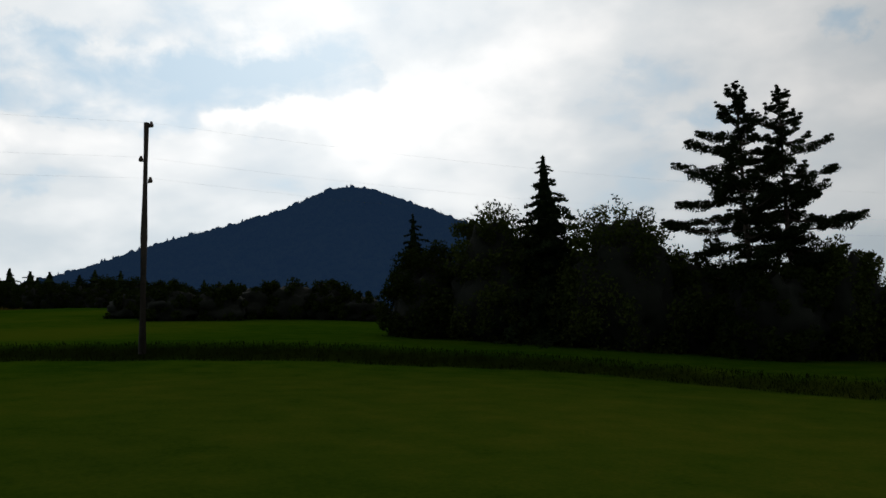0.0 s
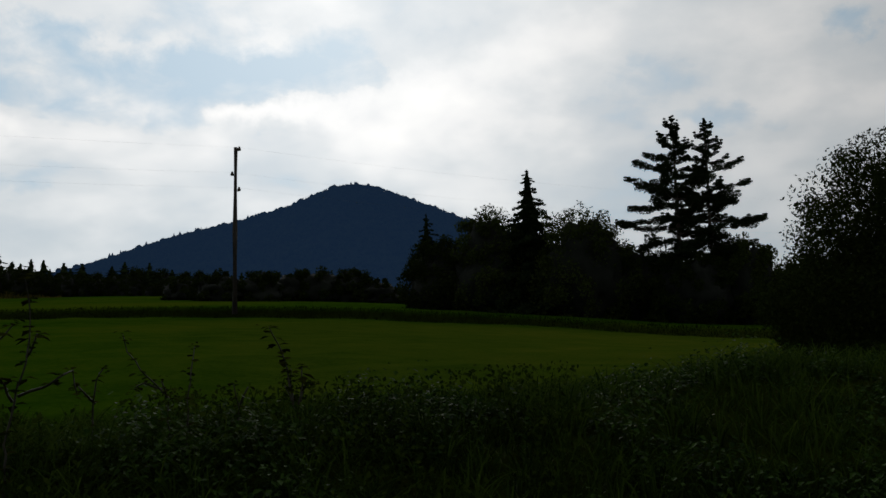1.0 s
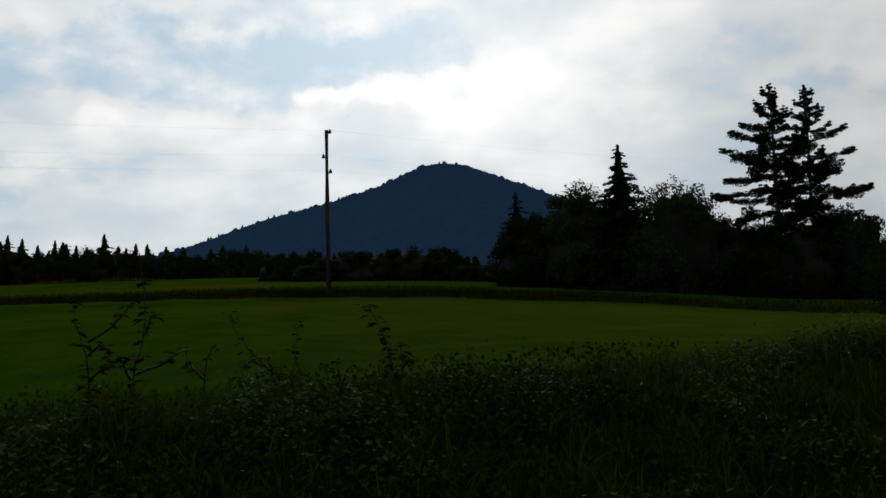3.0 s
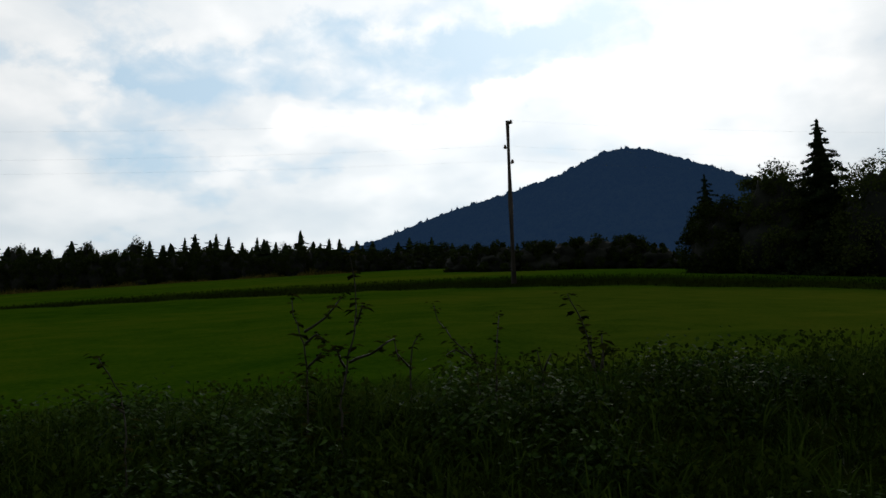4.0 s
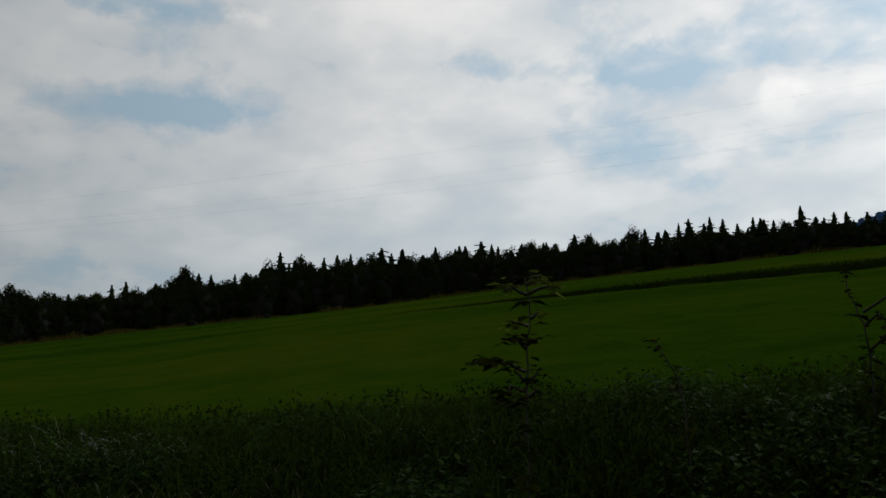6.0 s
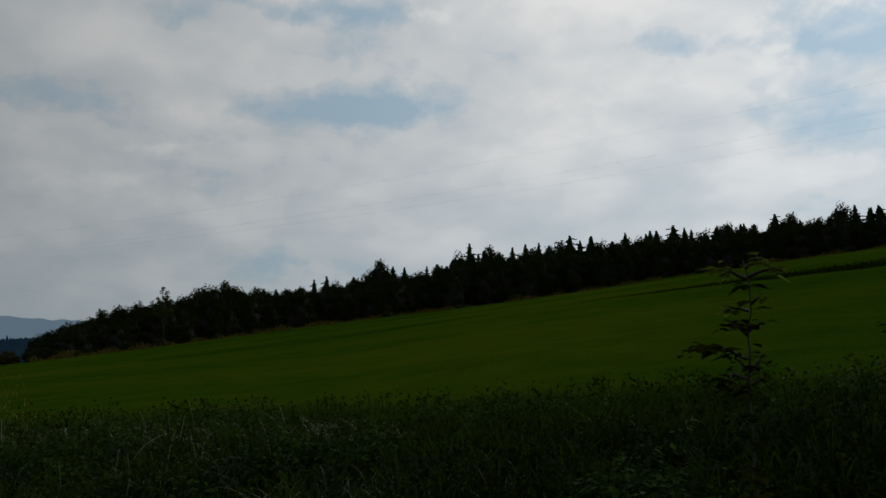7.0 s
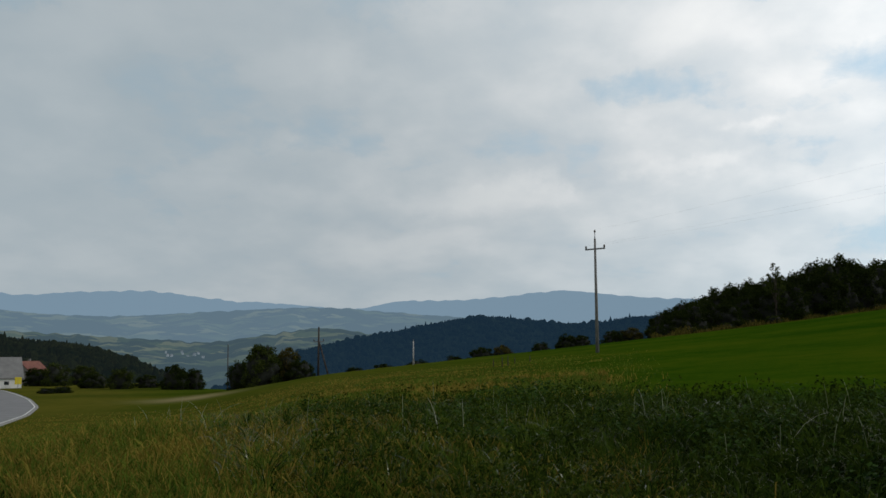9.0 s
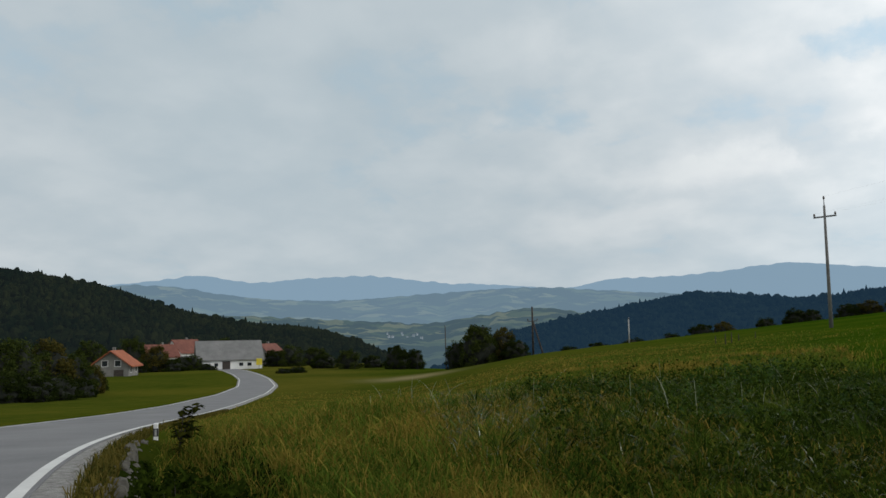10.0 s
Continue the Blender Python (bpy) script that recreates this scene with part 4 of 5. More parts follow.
def gable_house(place, turn, length, width, wall_h, roof_h, wall_mat, roof_mat, label, openings=(), gable_openings=(), chimney=True, overhang=0.45, category="house"):
    """Walls with gables, a roof of two slabs, framed openings on the front (y negative) and on the gable end (x negative)."""
    e = thing("house" if category == "house" else "barn", Matrix.Translation(place) @ pose(0, 0, 0, 0, 0, turn), label, category)
    L, W = length / 2, width / 2
    verts = [(-L, -W, -1.5), (L, -W, -1.5), (L, W, -1.5), (-L, W, -1.5), (-L, -W, wall_h), (L, -W, wall_h), (L, W, wall_h), (-L, W, wall_h), (-L, 0, wall_h + roof_h), (L, 0, wall_h + roof_h)]
    faces = [(0, 1, 5, 4), (2, 3, 7, 6), (1, 2, 6, 9, 5), (3, 0, 4, 8, 7), (4, 5, 9, 8), (6, 7, 8, 9), (3, 2, 1, 0)]
    part("wall", mesh_of("wall", verts, faces, wall_mat), e)
    k = roof_h / W
    for s in (-1, 1):
        a, b = (0, wall_h + roof_h + 0.02), (s * (W + overhang), wall_h - overhang * k + 0.02)
        X, t = L + overhang, 0.22
        rv = [(-X, a[0], a[1]), (X, a[0], a[1]), (X, b[0], b[1]), (-X, b[0], b[1])]
        rv += [(x, y, z + t) for x, y, z in rv]
        rf = [(3, 2, 1, 0), (4, 5, 6, 7), (0, 1, 5, 4), (1, 2, 6, 5), (2, 3, 7, 6), (3, 0, 4, 7)]
        part("roof_slope", mesh_of("roof_slope", rv, rf if s < 0 else [f[::-1] for f in rf], roof_mat), e)
    for x, z, w, h, kind in openings:
        frame_opening(e, (x, -W - 0.02, z), 0, w, h, kind)
    for y, z, w, h, kind in gable_openings:
        frame_opening(e, (-L - 0.02, y, z), -90, w, h, kind)
    if chimney:
        bm = bmesh.new()
        box(bm, (L * 0.2, 0.4, wall_h + roof_h * 0.5), (L * 0.2 + 0.6, 1.0, wall_h + roof_h + 0.8), 0.04)
        part("chimney", bm_mesh("chimney", bm, GREYWALL), e)
    return e


def frame_opening(e, at, turn, w, h, kind):
    m = Matrix.Translation(at) @ pose(0, 0, 0, 0, 0, turn)
    bm = bmesh.new()
    f = 0.09
    for lo, hi in (((-w / 2 - f, -0.05, -f), (-w / 2, 0.05, h + f)), ((w / 2, -0.05, -f), (w / 2 + f, 0.05, h + f)), ((-w / 2, -0.05, -f), (w / 2, 0.05, 0)), ((-w / 2, -0.05, h), (w / 2, 0.05, h + f))):
        box(bm, lo, hi)
    p = part("window" if kind == "window" else "door", bm_mesh("frame_bars", bm, WHITEWALL if kind == "window" else DARKWOOD), e, "", m)
    bm = bmesh.new()
    box(bm, (-w / 2, -0.01, 0), (w / 2, 0.02, h))
    part("pane" if kind == "window" else "leaf", bm_mesh("infill", bm, PANE if kind == "window" else DARKWOOD), p)


def low(th, r, el):
    """Where a line of sight comes down on the ground, near the distance given."""
    for q in np.linspace(r * 0.93, r * 1.02, 40):
        p = seen(th, el, q)
        if p.z <= float(land(p.x, p.y)):
            break
    return p



barn_base = low(128.85, 246, -1.93)
gable_house(barn_base, 129.0 + 5, 15.4, 11, 2.6, 4.3, WHITEWALL, ROOFGREY, "long white barn with a wide grey roof beside the road", [(-1.0, 0.0, 1.7, 2.0, "door"), (2.6, 0.9, 1.0, 0.8, "window"), (4.6, 0.9, 1.0, 0.8, "window"), (-3.4, 0.9, 0.9, 0.8, "window")], chimney=False, category="barn")
sign = thing("sign", low(126.95, 236, -1.95), "yellow road sign on a post by the barn", "sign")
part("post", tubes("post", [([(0, 0, 0), (0, 0, 2.4)], [0.05, 0.05])], IRON, 6), sign)
bm = bmesh.new()
box(bm, (-0.7, -0.04, 0.9), (0.7, 0.04, 2.5), 0.03)
part("plate", bm_mesh("plate", bm, YELLOW), sign, "yellow sign plate", pose(0, 0, 0, 0, 0, 127))
gable_house(low(135.5, 205, -2.3), 135.6 + 90 - 15, 7.5, 6.8, 2.9, 2.5, GREYWALL, ROOFRED, "grey block house with an orange tiled roof", [(-2, 1.2, 1.2, 1.2, "window"), (2, 1.2, 1.2, 1.2, "window")], [(-1.3, 2.5, 1.1, 1.1, "window"), (1.2, 2.5, 1.1, 1.1, "window"), (-1.5, 0.0, 1.7, 1.7, "door")], overhang=0.85)
gable_house(seen(133.0, -1.8, 262), 133.0 + 20, 8.5, 8, 3.4, 3.2, WHITEWALL, ROOFBROWN, "pale house with a weathered red tiled roof", [(-2.5, 1.4, 1.1, 1.3, "window"), (0, 1.4, 1.1, 1.3, "window"), (2.5, 1.4, 1.1, 1.3, "window")], [(0, 3.6, 1.0, 1.2, "window")])
gable_house(seen(131.5, -1.7, 275), 131.5 + 40, 9, 8, 4.2, 3.6, WHITEWALL, ROOFBROWN, "white house with an old brown-red roof", [(-3, 1.6, 1.1, 1.3, "window"), (3, 1.6, 1.1, 1.3, "window")], [(0, 4.0, 1.0, 1.2, "window")])
gable_house(seen(126.4, -2.0, 268), 126.4 + 60, 9, 8, 3.8, 3.6, GREYWALL, ROOFBROWN, "house with a brown-red roof behind the barn", [(-2.5, 1.4, 1.1, 1.3, "window"), (2.5, 1.4, 1.1, 1.3, "window")], [(0, 3.4, 1.0, 1.2, "window"), (2, 1.0, 1.0, 1.2, "window")])
bm = bmesh.new()
box(bm, (-4.5, -2.5, -1), (4.5, 2.5, 2.2), 0.05)
shed = thing("shed", Matrix.Translation(seen(130.6, -1.95, 243)) @ pose(0, 0, 0, 0, 0, 134), "low dark board shed leaning on the barn", "shed")
part("wall", bm_mesh("wall", bm, DARKWOOD), shed)
part("roof_slope", mesh_of("roof_slope", [(-4.8, -2.9, 2.0), (4.8, -2.9, 2.0), (4.8, 2.7, 3.6), (-4.8, 2.7, 3.6), (-4.8, -2.9, 2.2), (4.8, -2.9, 2.2), (4.8, 2.7, 3.8), (-4.8, 2.7, 3.8)], [(3, 2, 1, 0), (4, 5, 6, 7), (0, 1, 5, 4), (1, 2, 6, 5), (2, 3, 7, 6), (3, 0, 4, 7)], ROOFGREY), shed)
# hamlet far down the valley
# valley haze is mixed into walls and roofs as a dim glow
FARWALL = distant("hazy_white_render", (0.4, 0.4, 0.38), (0.6, 0.6, 0.58), 0.2, (0.15, 0.21, 0.26), 0.6)
FARROOF = distant("hazy_grey_roofs", (0.10, 0.09, 0.085), (0.2, 0.18, 0.17), 0.2, (0.14, 0.20, 0.25), 0.55)
FARRED = distant("hazy_red_roofs", (0.2, 0.08, 0.05), (0.3, 0.12, 0.07), 0.2, (0.14, 0.20, 0.25), 0.55)
rng_h = np.random.default_rng(4)
for i in range(13):
    th = 115.2 + 3.6 * rng_h.random()
    gable_house(seen(th, -0.25 + 0.4 * rng_h.random() ** 1.5, 1600), rng_h.uniform(0, 180), rng_h.uniform(3, 5), 3, 1.8, 1.3, FARWALL, FARROOF if i % 4 else FARRED, "tiny pale house far down in the hazy valley", chimney=False)


# bushes and trees of the valley side
# bearing, distance, slope of the top, half width, leaves
MEADOW_EDGE = [
    (112.9, 150, 0.75, 3.6, LEAF), (111.3, 152, 0.45, 2.6, AUTUMN), (114.2, 156, -0.3, 2.8, SHRUB), (110.5, 148, -0.25, 2.4, SHRUB), (98.8, 190, 0.45, 3, SHRUB), (97.5, 190, 0.55, 2.6, AUTUMN),
    (100.6, 188, -0.1, 2.2, SHRUB), (103, 186, -0.35, 3, SHRUB), (105.2, 184, -0.6, 2.8, SHRUB), (107, 182, -0.8, 2.4, SHRUB), (95, 195, 0.75, 2.2, SHRUB), (93.2, 196, 1.3, 2.8, SHRUB),
    (92.4, 196, 1.2, 2.4, SHRUB), (90.4, 198, 1.5, 2.6, SHRUB), (89.2, 200, 1.6, 3, AUTUMN), (87.6, 200, 1.7, 3, LEAF),
]
VILLAGE_TREES = [
    (118.2, 190, -0.55, 2.8, SHRUB), (117, 192, -0.8, 2.2, SHRUB), (121.3, 200, -0.75, 3, LEAF), (122.8, 210, -1.0, 3.2, SHRUB), (119.8, 205, -1.2, 2.6, SHRUB), (124.6, 180, -1.85, 2, SHRUB),
    (125.4, 178, -2.0, 1.7, SHRUB), (124.9, 240, -0.45, 4, LEAF), (123.4, 250, -0.6, 4, LEAF), (126, 245, -0.7, 3, SHRUB), (131.6, 222, -1.0, 3, SHRUB), (133.2, 215, -0.35, 3.8, AUTUMN),
    (132.3, 214, -1.2, 3, SHRUB), (134.2, 212, -1.2, 2.6, SHRUB), (130.3, 222, -1.5, 2.2, SHRUB), (130.9, 222, -0.95, 2.3, LEAF), (129.9, 220, -1.75, 1.6, SHRUB), (136.9, 240, 0.2, 4.4, LEAF),
    (134.6, 260, 0.3, 4.4, LEAF), (129.2, 290, 0.1, 4.6, LEAF),
]
ROADSIDE_HEDGE = [
    (137.2, 108.8, -1.3, 2.2, AUTUMN), (138.2, 102, -0.5, 2.8, LEAF), (139.4, 98.6, 0.1, 3.2, AUTUMN), (140.8, 96.6, 0.3, 3.4, LEAF), (142.4, 95.2, 0.5, 3.5, LEAF), (144.2, 95.2, 0.6, 3.5, LEAF),
    (138.9, 91.1, -1.9, 2.2, SHRUB), (140.2, 88.4, -1.7, 2.4, SHRUB), (137.5, 96.6, -2.2, 1.7, SHRUB), (141.8, 87, -1.6, 2.5, SHRUB), (143.6, 87, -1.4, 2.5, AUTUMN), (136.8, 119, -1.6, 1.8, SHRUB),
]


def valley_trees():
    shapes = {}
    for n, (th, r, top, w, mat) in enumerate(MEADOW_EDGE + VILLAGE_TREES + ROADSIDE_HEDGE):
        key = (n % 4, mat.name)
        if key not in shapes:
            v, f, limbs = broadleaf(7.0, 3.4, 300 + n, 80, 90, 0.18, -0.15, 0.16, 0.8)
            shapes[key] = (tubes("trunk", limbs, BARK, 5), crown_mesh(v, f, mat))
        base = spot(th, r, -0.1)
        h = max(EYE + math.tan(radians(top)) * r - base.z, 1.2)
        m = Matrix.Translation(base) @ pose(0, 0, 0, 0, 0, 47 * n) @ Matrix.Diagonal((w / 3.4, w / 3.4, h / 7.0, 1))
        word = {"broad_leaves": "green", "turning_leaves": "autumn-tinted", "shrub_leaves": "dark green"}[mat.name]
        e = thing("broadleaf_tree" if h > 4 else "bush", m, word + (" rounded tree on the valley side" if h > 4 else " low bush at the meadow edge"), "tree" if h > 4 else "bush", "valley trees and bushes")
        part("trunk", shapes[key][0], e)
        part("crown", shapes[key][1], e)


valley_trees()


def fringe_bushes():
    """Low bushes that step out of the wood on to the field."""
    rng = np.random.default_rng(52)
    v, f, limbs = broadleaf(2.0, 1.5, 410, 40, 70, 0.09, -0.2, 0.05, 0.8)
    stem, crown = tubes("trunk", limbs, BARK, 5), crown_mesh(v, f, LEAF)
    for th in (37.5, 46.2, 52.8, 58.1, 61.7, 66.4, 71.3, 74.9, 77.2, 80.6, 83.4, 85.6):
        r = TABLE[int(th + 180), 5] * rng.uniform(0.965, 0.995)
        k = rng.uniform(0.6, 1.15)
        e = thing("bush", Matrix.Translation(spot(th, r, -0.05)) @ pose(0, 0, 0, 0, 0, rng.uniform(0, 360)) @ Matrix.Diagonal((k * 1.5, k * 1.5, k, 1)), "low green bush at the foot of the wood", "bush", "bushes at the foot of the wood")
        part("trunk", stem, e)
        part("crown", crown, e)


fringe_bushes()
tree_at("broadleaf_tree", lambda h: broadleaf(h, 3.0, 310, 44, 36, 0.2, 0.25, 0.14, 0.6, False), 80.5, 206, 5.6, LEAF, "airy thin-leaved tree at the end of the wood")

# ---------------- roadside ----------------
def delineator(u, off):
    v = float(road_v(u)) + off
    p = AXD * u + AXN * v
    e = thing("delineator_post", Matrix.Translation((p[0], p[1], float(road_z(u)) - 0.37)) @ pose(0, 0, 0, 0, 0, 128), "white plastic roadside post with a black band", "road post")
    bm = bmesh.new()
    box(bm, (-0.045, -0.035, -0.2), (0.045, 0.035, 0.62), 0.015)
    part("post", bm_mesh("post", bm, PLASTIC), e)
    bm = bmesh.new()
    box(bm, (-0.049, -0.039, 0.36), (0.049, 0.039, 0.52), 0.006)
    b = part("band", bm_mesh("band", bm, BLACKFILM), e, "black band")
    bm = bmesh.new()
    box(bm, (-0.02, -0.046, 0.38), (0.02, -0.038, 0.50), 0.003)
    part("reflector", bm_mesh("reflector", bm, REFLECTOR), b)


delineator(19.2, -3.3)


def stone(rng, sx, sy, sz):
    bm = bmesh.new()
    bmesh.ops.create_icosphere(bm, subdivisions=2, radius=1.0)
    o = Vector(rng.uniform(-9, 9, 3))
    for v in bm.verts:
        c = v.co.copy()
        k = 1 + 0.28 * noise.noise(c * 1.3 + o) + 0.14 * noise.noise(c * 3.4 + o)
        c = Vector([max(-0.78, min(0.78, q)) for q in c]) * k
        v.co = (c.x * sx, c.y * sy, c.z * sz)
    return bm_mesh("stone", bm, STONE)


def stone_wall():
    rng = np.random.default_rng(12)
    e = thing("stone_wall", (0, 0, 0), "crumbling stone retaining edge below the road verge", "wall")
    u = 6.5
    while u < 18.6:
        for lv in range(3):
            s = rng.uniform(0.08, 0.17)
            p = AXD * (u + rng.uniform(-0.1, 0.1)) + AXN * (float(road_v(u)) - 3.1 - 0.1 * (2 - lv) + rng.uniform(-0.08, 0.08))
            z = float(road_z(u)) - 0.62 + lv * 0.2 + rng.uniform(-0.07, 0.07)
            part("stone", stone(rng, s * 1.0, s * 0.75, s * 1.7), e, "", Matrix.Translation((p[0], p[1], z)) @ pose(0, 0, 0, rng.uniform(-15, 15), rng.uniform(-15, 15), rng.uniform(0, 360)))
        u += rng.uniform(0.26, 0.46)


stone_wall()


# ---------------- weeds on the bank ----------------
def leaf_blades(rng, at, n, size, spread=0.05, droop=0.3):
    """Pointed, folded leaves round a node of the stalk."""
    vs, fs = [], []
    for i in range(n):
        a = rng.uniform(0, math.tau)
        d = Vector((math.cos(a), math.sin(a), rng.uniform(-droop, 0.35))).normalized()
        s = d.cross(Vector((0, 0, 1))).normalized()
        L, w = size * rng.uniform(0.6, 1.2), size * rng.uniform(0.26, 0.42)
        p = Vector(at) + Vector(rng.normal(size=3)) * spread
        up = Vector((0, 0, 1))
        b = len(vs)
        vs += [p, p + d * L * 0.45 + s * w - up * L * 0.02, p + d * L * 0.5 + up * L * 0.07, p + d * L * 0.45 - s * w - up * L * 0.02, p + d * L - up * L * 0.22]
        fs += [(b, b + 1, b + 2), (b, b + 2, b + 3), (b + 1, b + 4, b + 2), (b + 2, b + 4, b + 3)]
    return vs, fs


def weed(name, stalks, r, seed, label, size=0.085, per=4, thick=0.008, gap=0.045, head=True, category="weed", turned=18.5, young=0):
    """A plant of several stalks, each along bearings and slopes seen from the eye, with leaves at its nodes; the last
    stalks, as many as young says, get leaves painted as lit.
    """
    rng = np.random.default_rng(seed)
    g = seen(*stalks[0][0], r, turned)
    g.z = float(land(g.x, g.y))
    e = thing(name, g, label, category)
    for no, pts in enumerate(stalks):
        start = 0.25 if no else 0.12
        line = [seen(a, el, r + 0.05 * math.sin(k * 2.0 + seed), turned) - g for k, (a, el) in enumerate(pts)]
        if pts is stalks[0]:
            line = [Vector((line[0].x, line[0].y, -0.05))] + line
        smooth = []
        for a, b in zip(line, line[1:]):
            m = max(2, int((b - a).length / 0.06))
            smooth += [a.lerp(b, i / m) + Vector(rng.normal(size=3)) * 0.004 for i in range(m)]
        smooth.append(line[-1])
        k = len(smooth)
        stem = part("stalk", tubes("stalk", [(smooth, [thick * (1.2 - 0.8 * i / k) for i in range(k)])], STALK, 5), e)
        vs, fs = [], []
        total = 0.0
        for i in range(1, k):
            total += (smooth[i] - smooth[i - 1]).length
            if i / k < start or total < gap * rng.uniform(0.7, 1.5):
                continue
            total = 0.0
            v, f = leaf_blades(rng, smooth[i], int(rng.integers(1, per + 1)), size * rng.uniform(0.7, 1.2), 0.012)
            fs += [tuple(q + len(vs) for q in t) for t in f]
            vs += v
        if head:
            v, f = leaf_blades(rng, smooth[-1], 7, size * 0.55, 0.02)
            fs += [tuple(q + len(vs) for q in t) for t in f]
            vs += v
        part("foliage", mesh_of("foliage", [tuple(v) for v in vs], fs, LITLEAF if no >= len(stalks) - young else DARKLEAF), stem)
    return e


WL = "tall ragged weed with dark drooping leaves on the bank"
weed("weed", [[(25.0, -0.8), (24.74, 1.0), (24.13, 3.2), (24.02, 5.4), (24.11, 6.9), (24.4, 8.3)], [(24.5, 1.3), (23.16, 1.75), (22.23, 2.4), (21.67, 2.75), (21.3, 1.4)], [(24.7, 1.0), (25.3, 2.0), (25.6, 2.3)], [(24.1, 3.6), (23.8, 4.2), (23.6, 5.0)]], 5.4, 1, WL, 0.075, 5, 0.008, 0.035)
weed("weed", [[(27.17, 0.0), (27.4, 2.55), (28.04, 4.4), (28.15, 5.7)], [(27.33, 3.3), (26.05, 4.2), (24.94, 5.6)], [(27.3, 2.6), (26.6, 3.2), (26.0, 2.6)], [(27.2, 1.0), (26.3, 2.0)]], 5.6, 2, WL, 0.075, 5, 0.008, 0.035)
weed("weed", [[(16.2, 0.95), (17.8, 2.66), (18.6, 3.9), (18.95, 4.9)], [(16.6, 1.4), (17.6, 1.9), (18.2, 1.6)], [(16.3, 1.0), (16.6, 2.0)]], 6.0, 3, "thin leaning weed stalk on the bank", 0.065, 4, 0.007, 0.035)
weed("weed", [[(15.03, 0.7), (14.85, 2.57), (14.68, 4.1)]], 6.0, 4, "short upright weed on the bank", 0.06, 5, 0.007, 0.03)
weed("weed", [[(8.6, 0.2), (8.85, 1.85), (8.8, 2.6)], [(8.7, 0.4), (9.01, 2.55), (9.65, 4.2), (10.18, 5.3)], [(8.2, 0.5), (8.1, 2.7)], [(8.4, 0.3), (7.9, 1.5), (7.5, 1.6)], [(8.6, 0.3), (9.2, 1.5)]], 6.5, 5, "bushy low weed with one leaning stalk on the bank", 0.085, 6, 0.008, 0.03)
weed("weed", [[(37.27, -2.9), (37.63, -0.35), (38.4, 0.9), (39.06, 2.1)], [(37.5, -1.4), (38.2, -0.8)]], 5.2, 6, "thin leaning weed stalk on the bank", 0.07, 4, 0.007, 0.04, turned=27.3)
weed("weed", [[(20.6, 0.2), (20.4, 2.2), (20.0, 2.9)], [(20.5, 0.8), (21.4, 1.8)]], 6.1, 8, "short upright weed on the bank", 0.06)
weed("weed", [[(12.0, 0.3), (12.3, 1.7)], [(11.9, 0.4), (11.4, 1.5)]], 6.2, 9, "short upright weed on the bank", 0.06)
weed("sapling", [[(47.4, -1.8), (47.3, 1.3), (47.15, 3.2), (47.0, 4.8), (47.3, 6.3)], [(47.4, 0.2), (48.6, 0.8), (49.6, 1.0), (50.8, 0.9)], [(47.3, 1.6), (48.0, 2.5), (48.9, 2.3)], [(47.4, -0.6), (46.6, 0.2)], [(47.4, -1.0), (48.4, -0.7), (49.0, -1.2)], [(47.4, -0.4), (48.2, 0.3)], [(47.3, 1.9), (46.7, 2.3)], [(47.4, -1.4), (46.7, -0.9)], [(47.4, -1.4), (48.1, -1.7)],
                 [(47.1, 5.2), (48.2, 5.6), (48.7, 5.5)], [(47.1, 5.2), (46.0, 5.7), (45.3, 5.6)], [(47.2, 5.8), (46.6, 6.3), (46.3, 6.2)], [(47.1, 3.2), (48.2, 3.4)], [(47.1, 3.6), (46.5, 4.0)]],
     4.7, 7, "young sapling with large drooping leaves and a pale leafy head", 0.105, 5, 0.009, 0.05, True, "sapling", 27.3, 5)
weed("sapling", [[(131.7, -6.5), (131.3, -5.4), (130.65, -4.15)], [(131.6, -6.0), (131.5, -4.9), (131.45, -4.25)], [(131.7, -6.2), (132.0, -5.4)], [(131.6, -6.1), (130.7, -5.5)], [(131.6, -6.3), (131.2, -5.3)], [(131.6, -6.4), (131.8, -5.0)]], 17, 17, "dark leafy sapling at the roadside", 0.2, 6, 0.014, 0.05, True, "sapling", 115.0)



def meadow_stakes():
    for th, r, h in ((98.4, 62, 0.55), (97.9, 55, 0.65), (97.5, 58, 0.7), (97.0, 66, 0.5), (96.0, 70, 0.5)):
        e = new("stake", tubes("stake", [([(0, 0, -0.2), (0.02, 0, h * 0.6), (0.03, 0.01, h)], [0.035, 0.03, 0.025])], POLEWOOD, 6))
        e.matrix_basis = Matrix.Translation(spot(th, r))
        tagged(e, "thin dark wooden stake standing in the meadow", "stake", "stakes in the meadow")


meadow_stakes()


for th, r, top, w, seed in ((133.4, 9.2, -6.6, 0.62, 70), (132.0, 8.8, -7.4, 0.6, 71)):
    tree_at("shrub", lambda h: broadleaf(h, w, seed, 60, 60, 0.035, -0.1, 0.02, 0.8, False), th, r, top, WEED, "low dark leafy shrub on the bank beside the ditch", category="shrub", group="shrubs beside the ditch", bark=STALK)


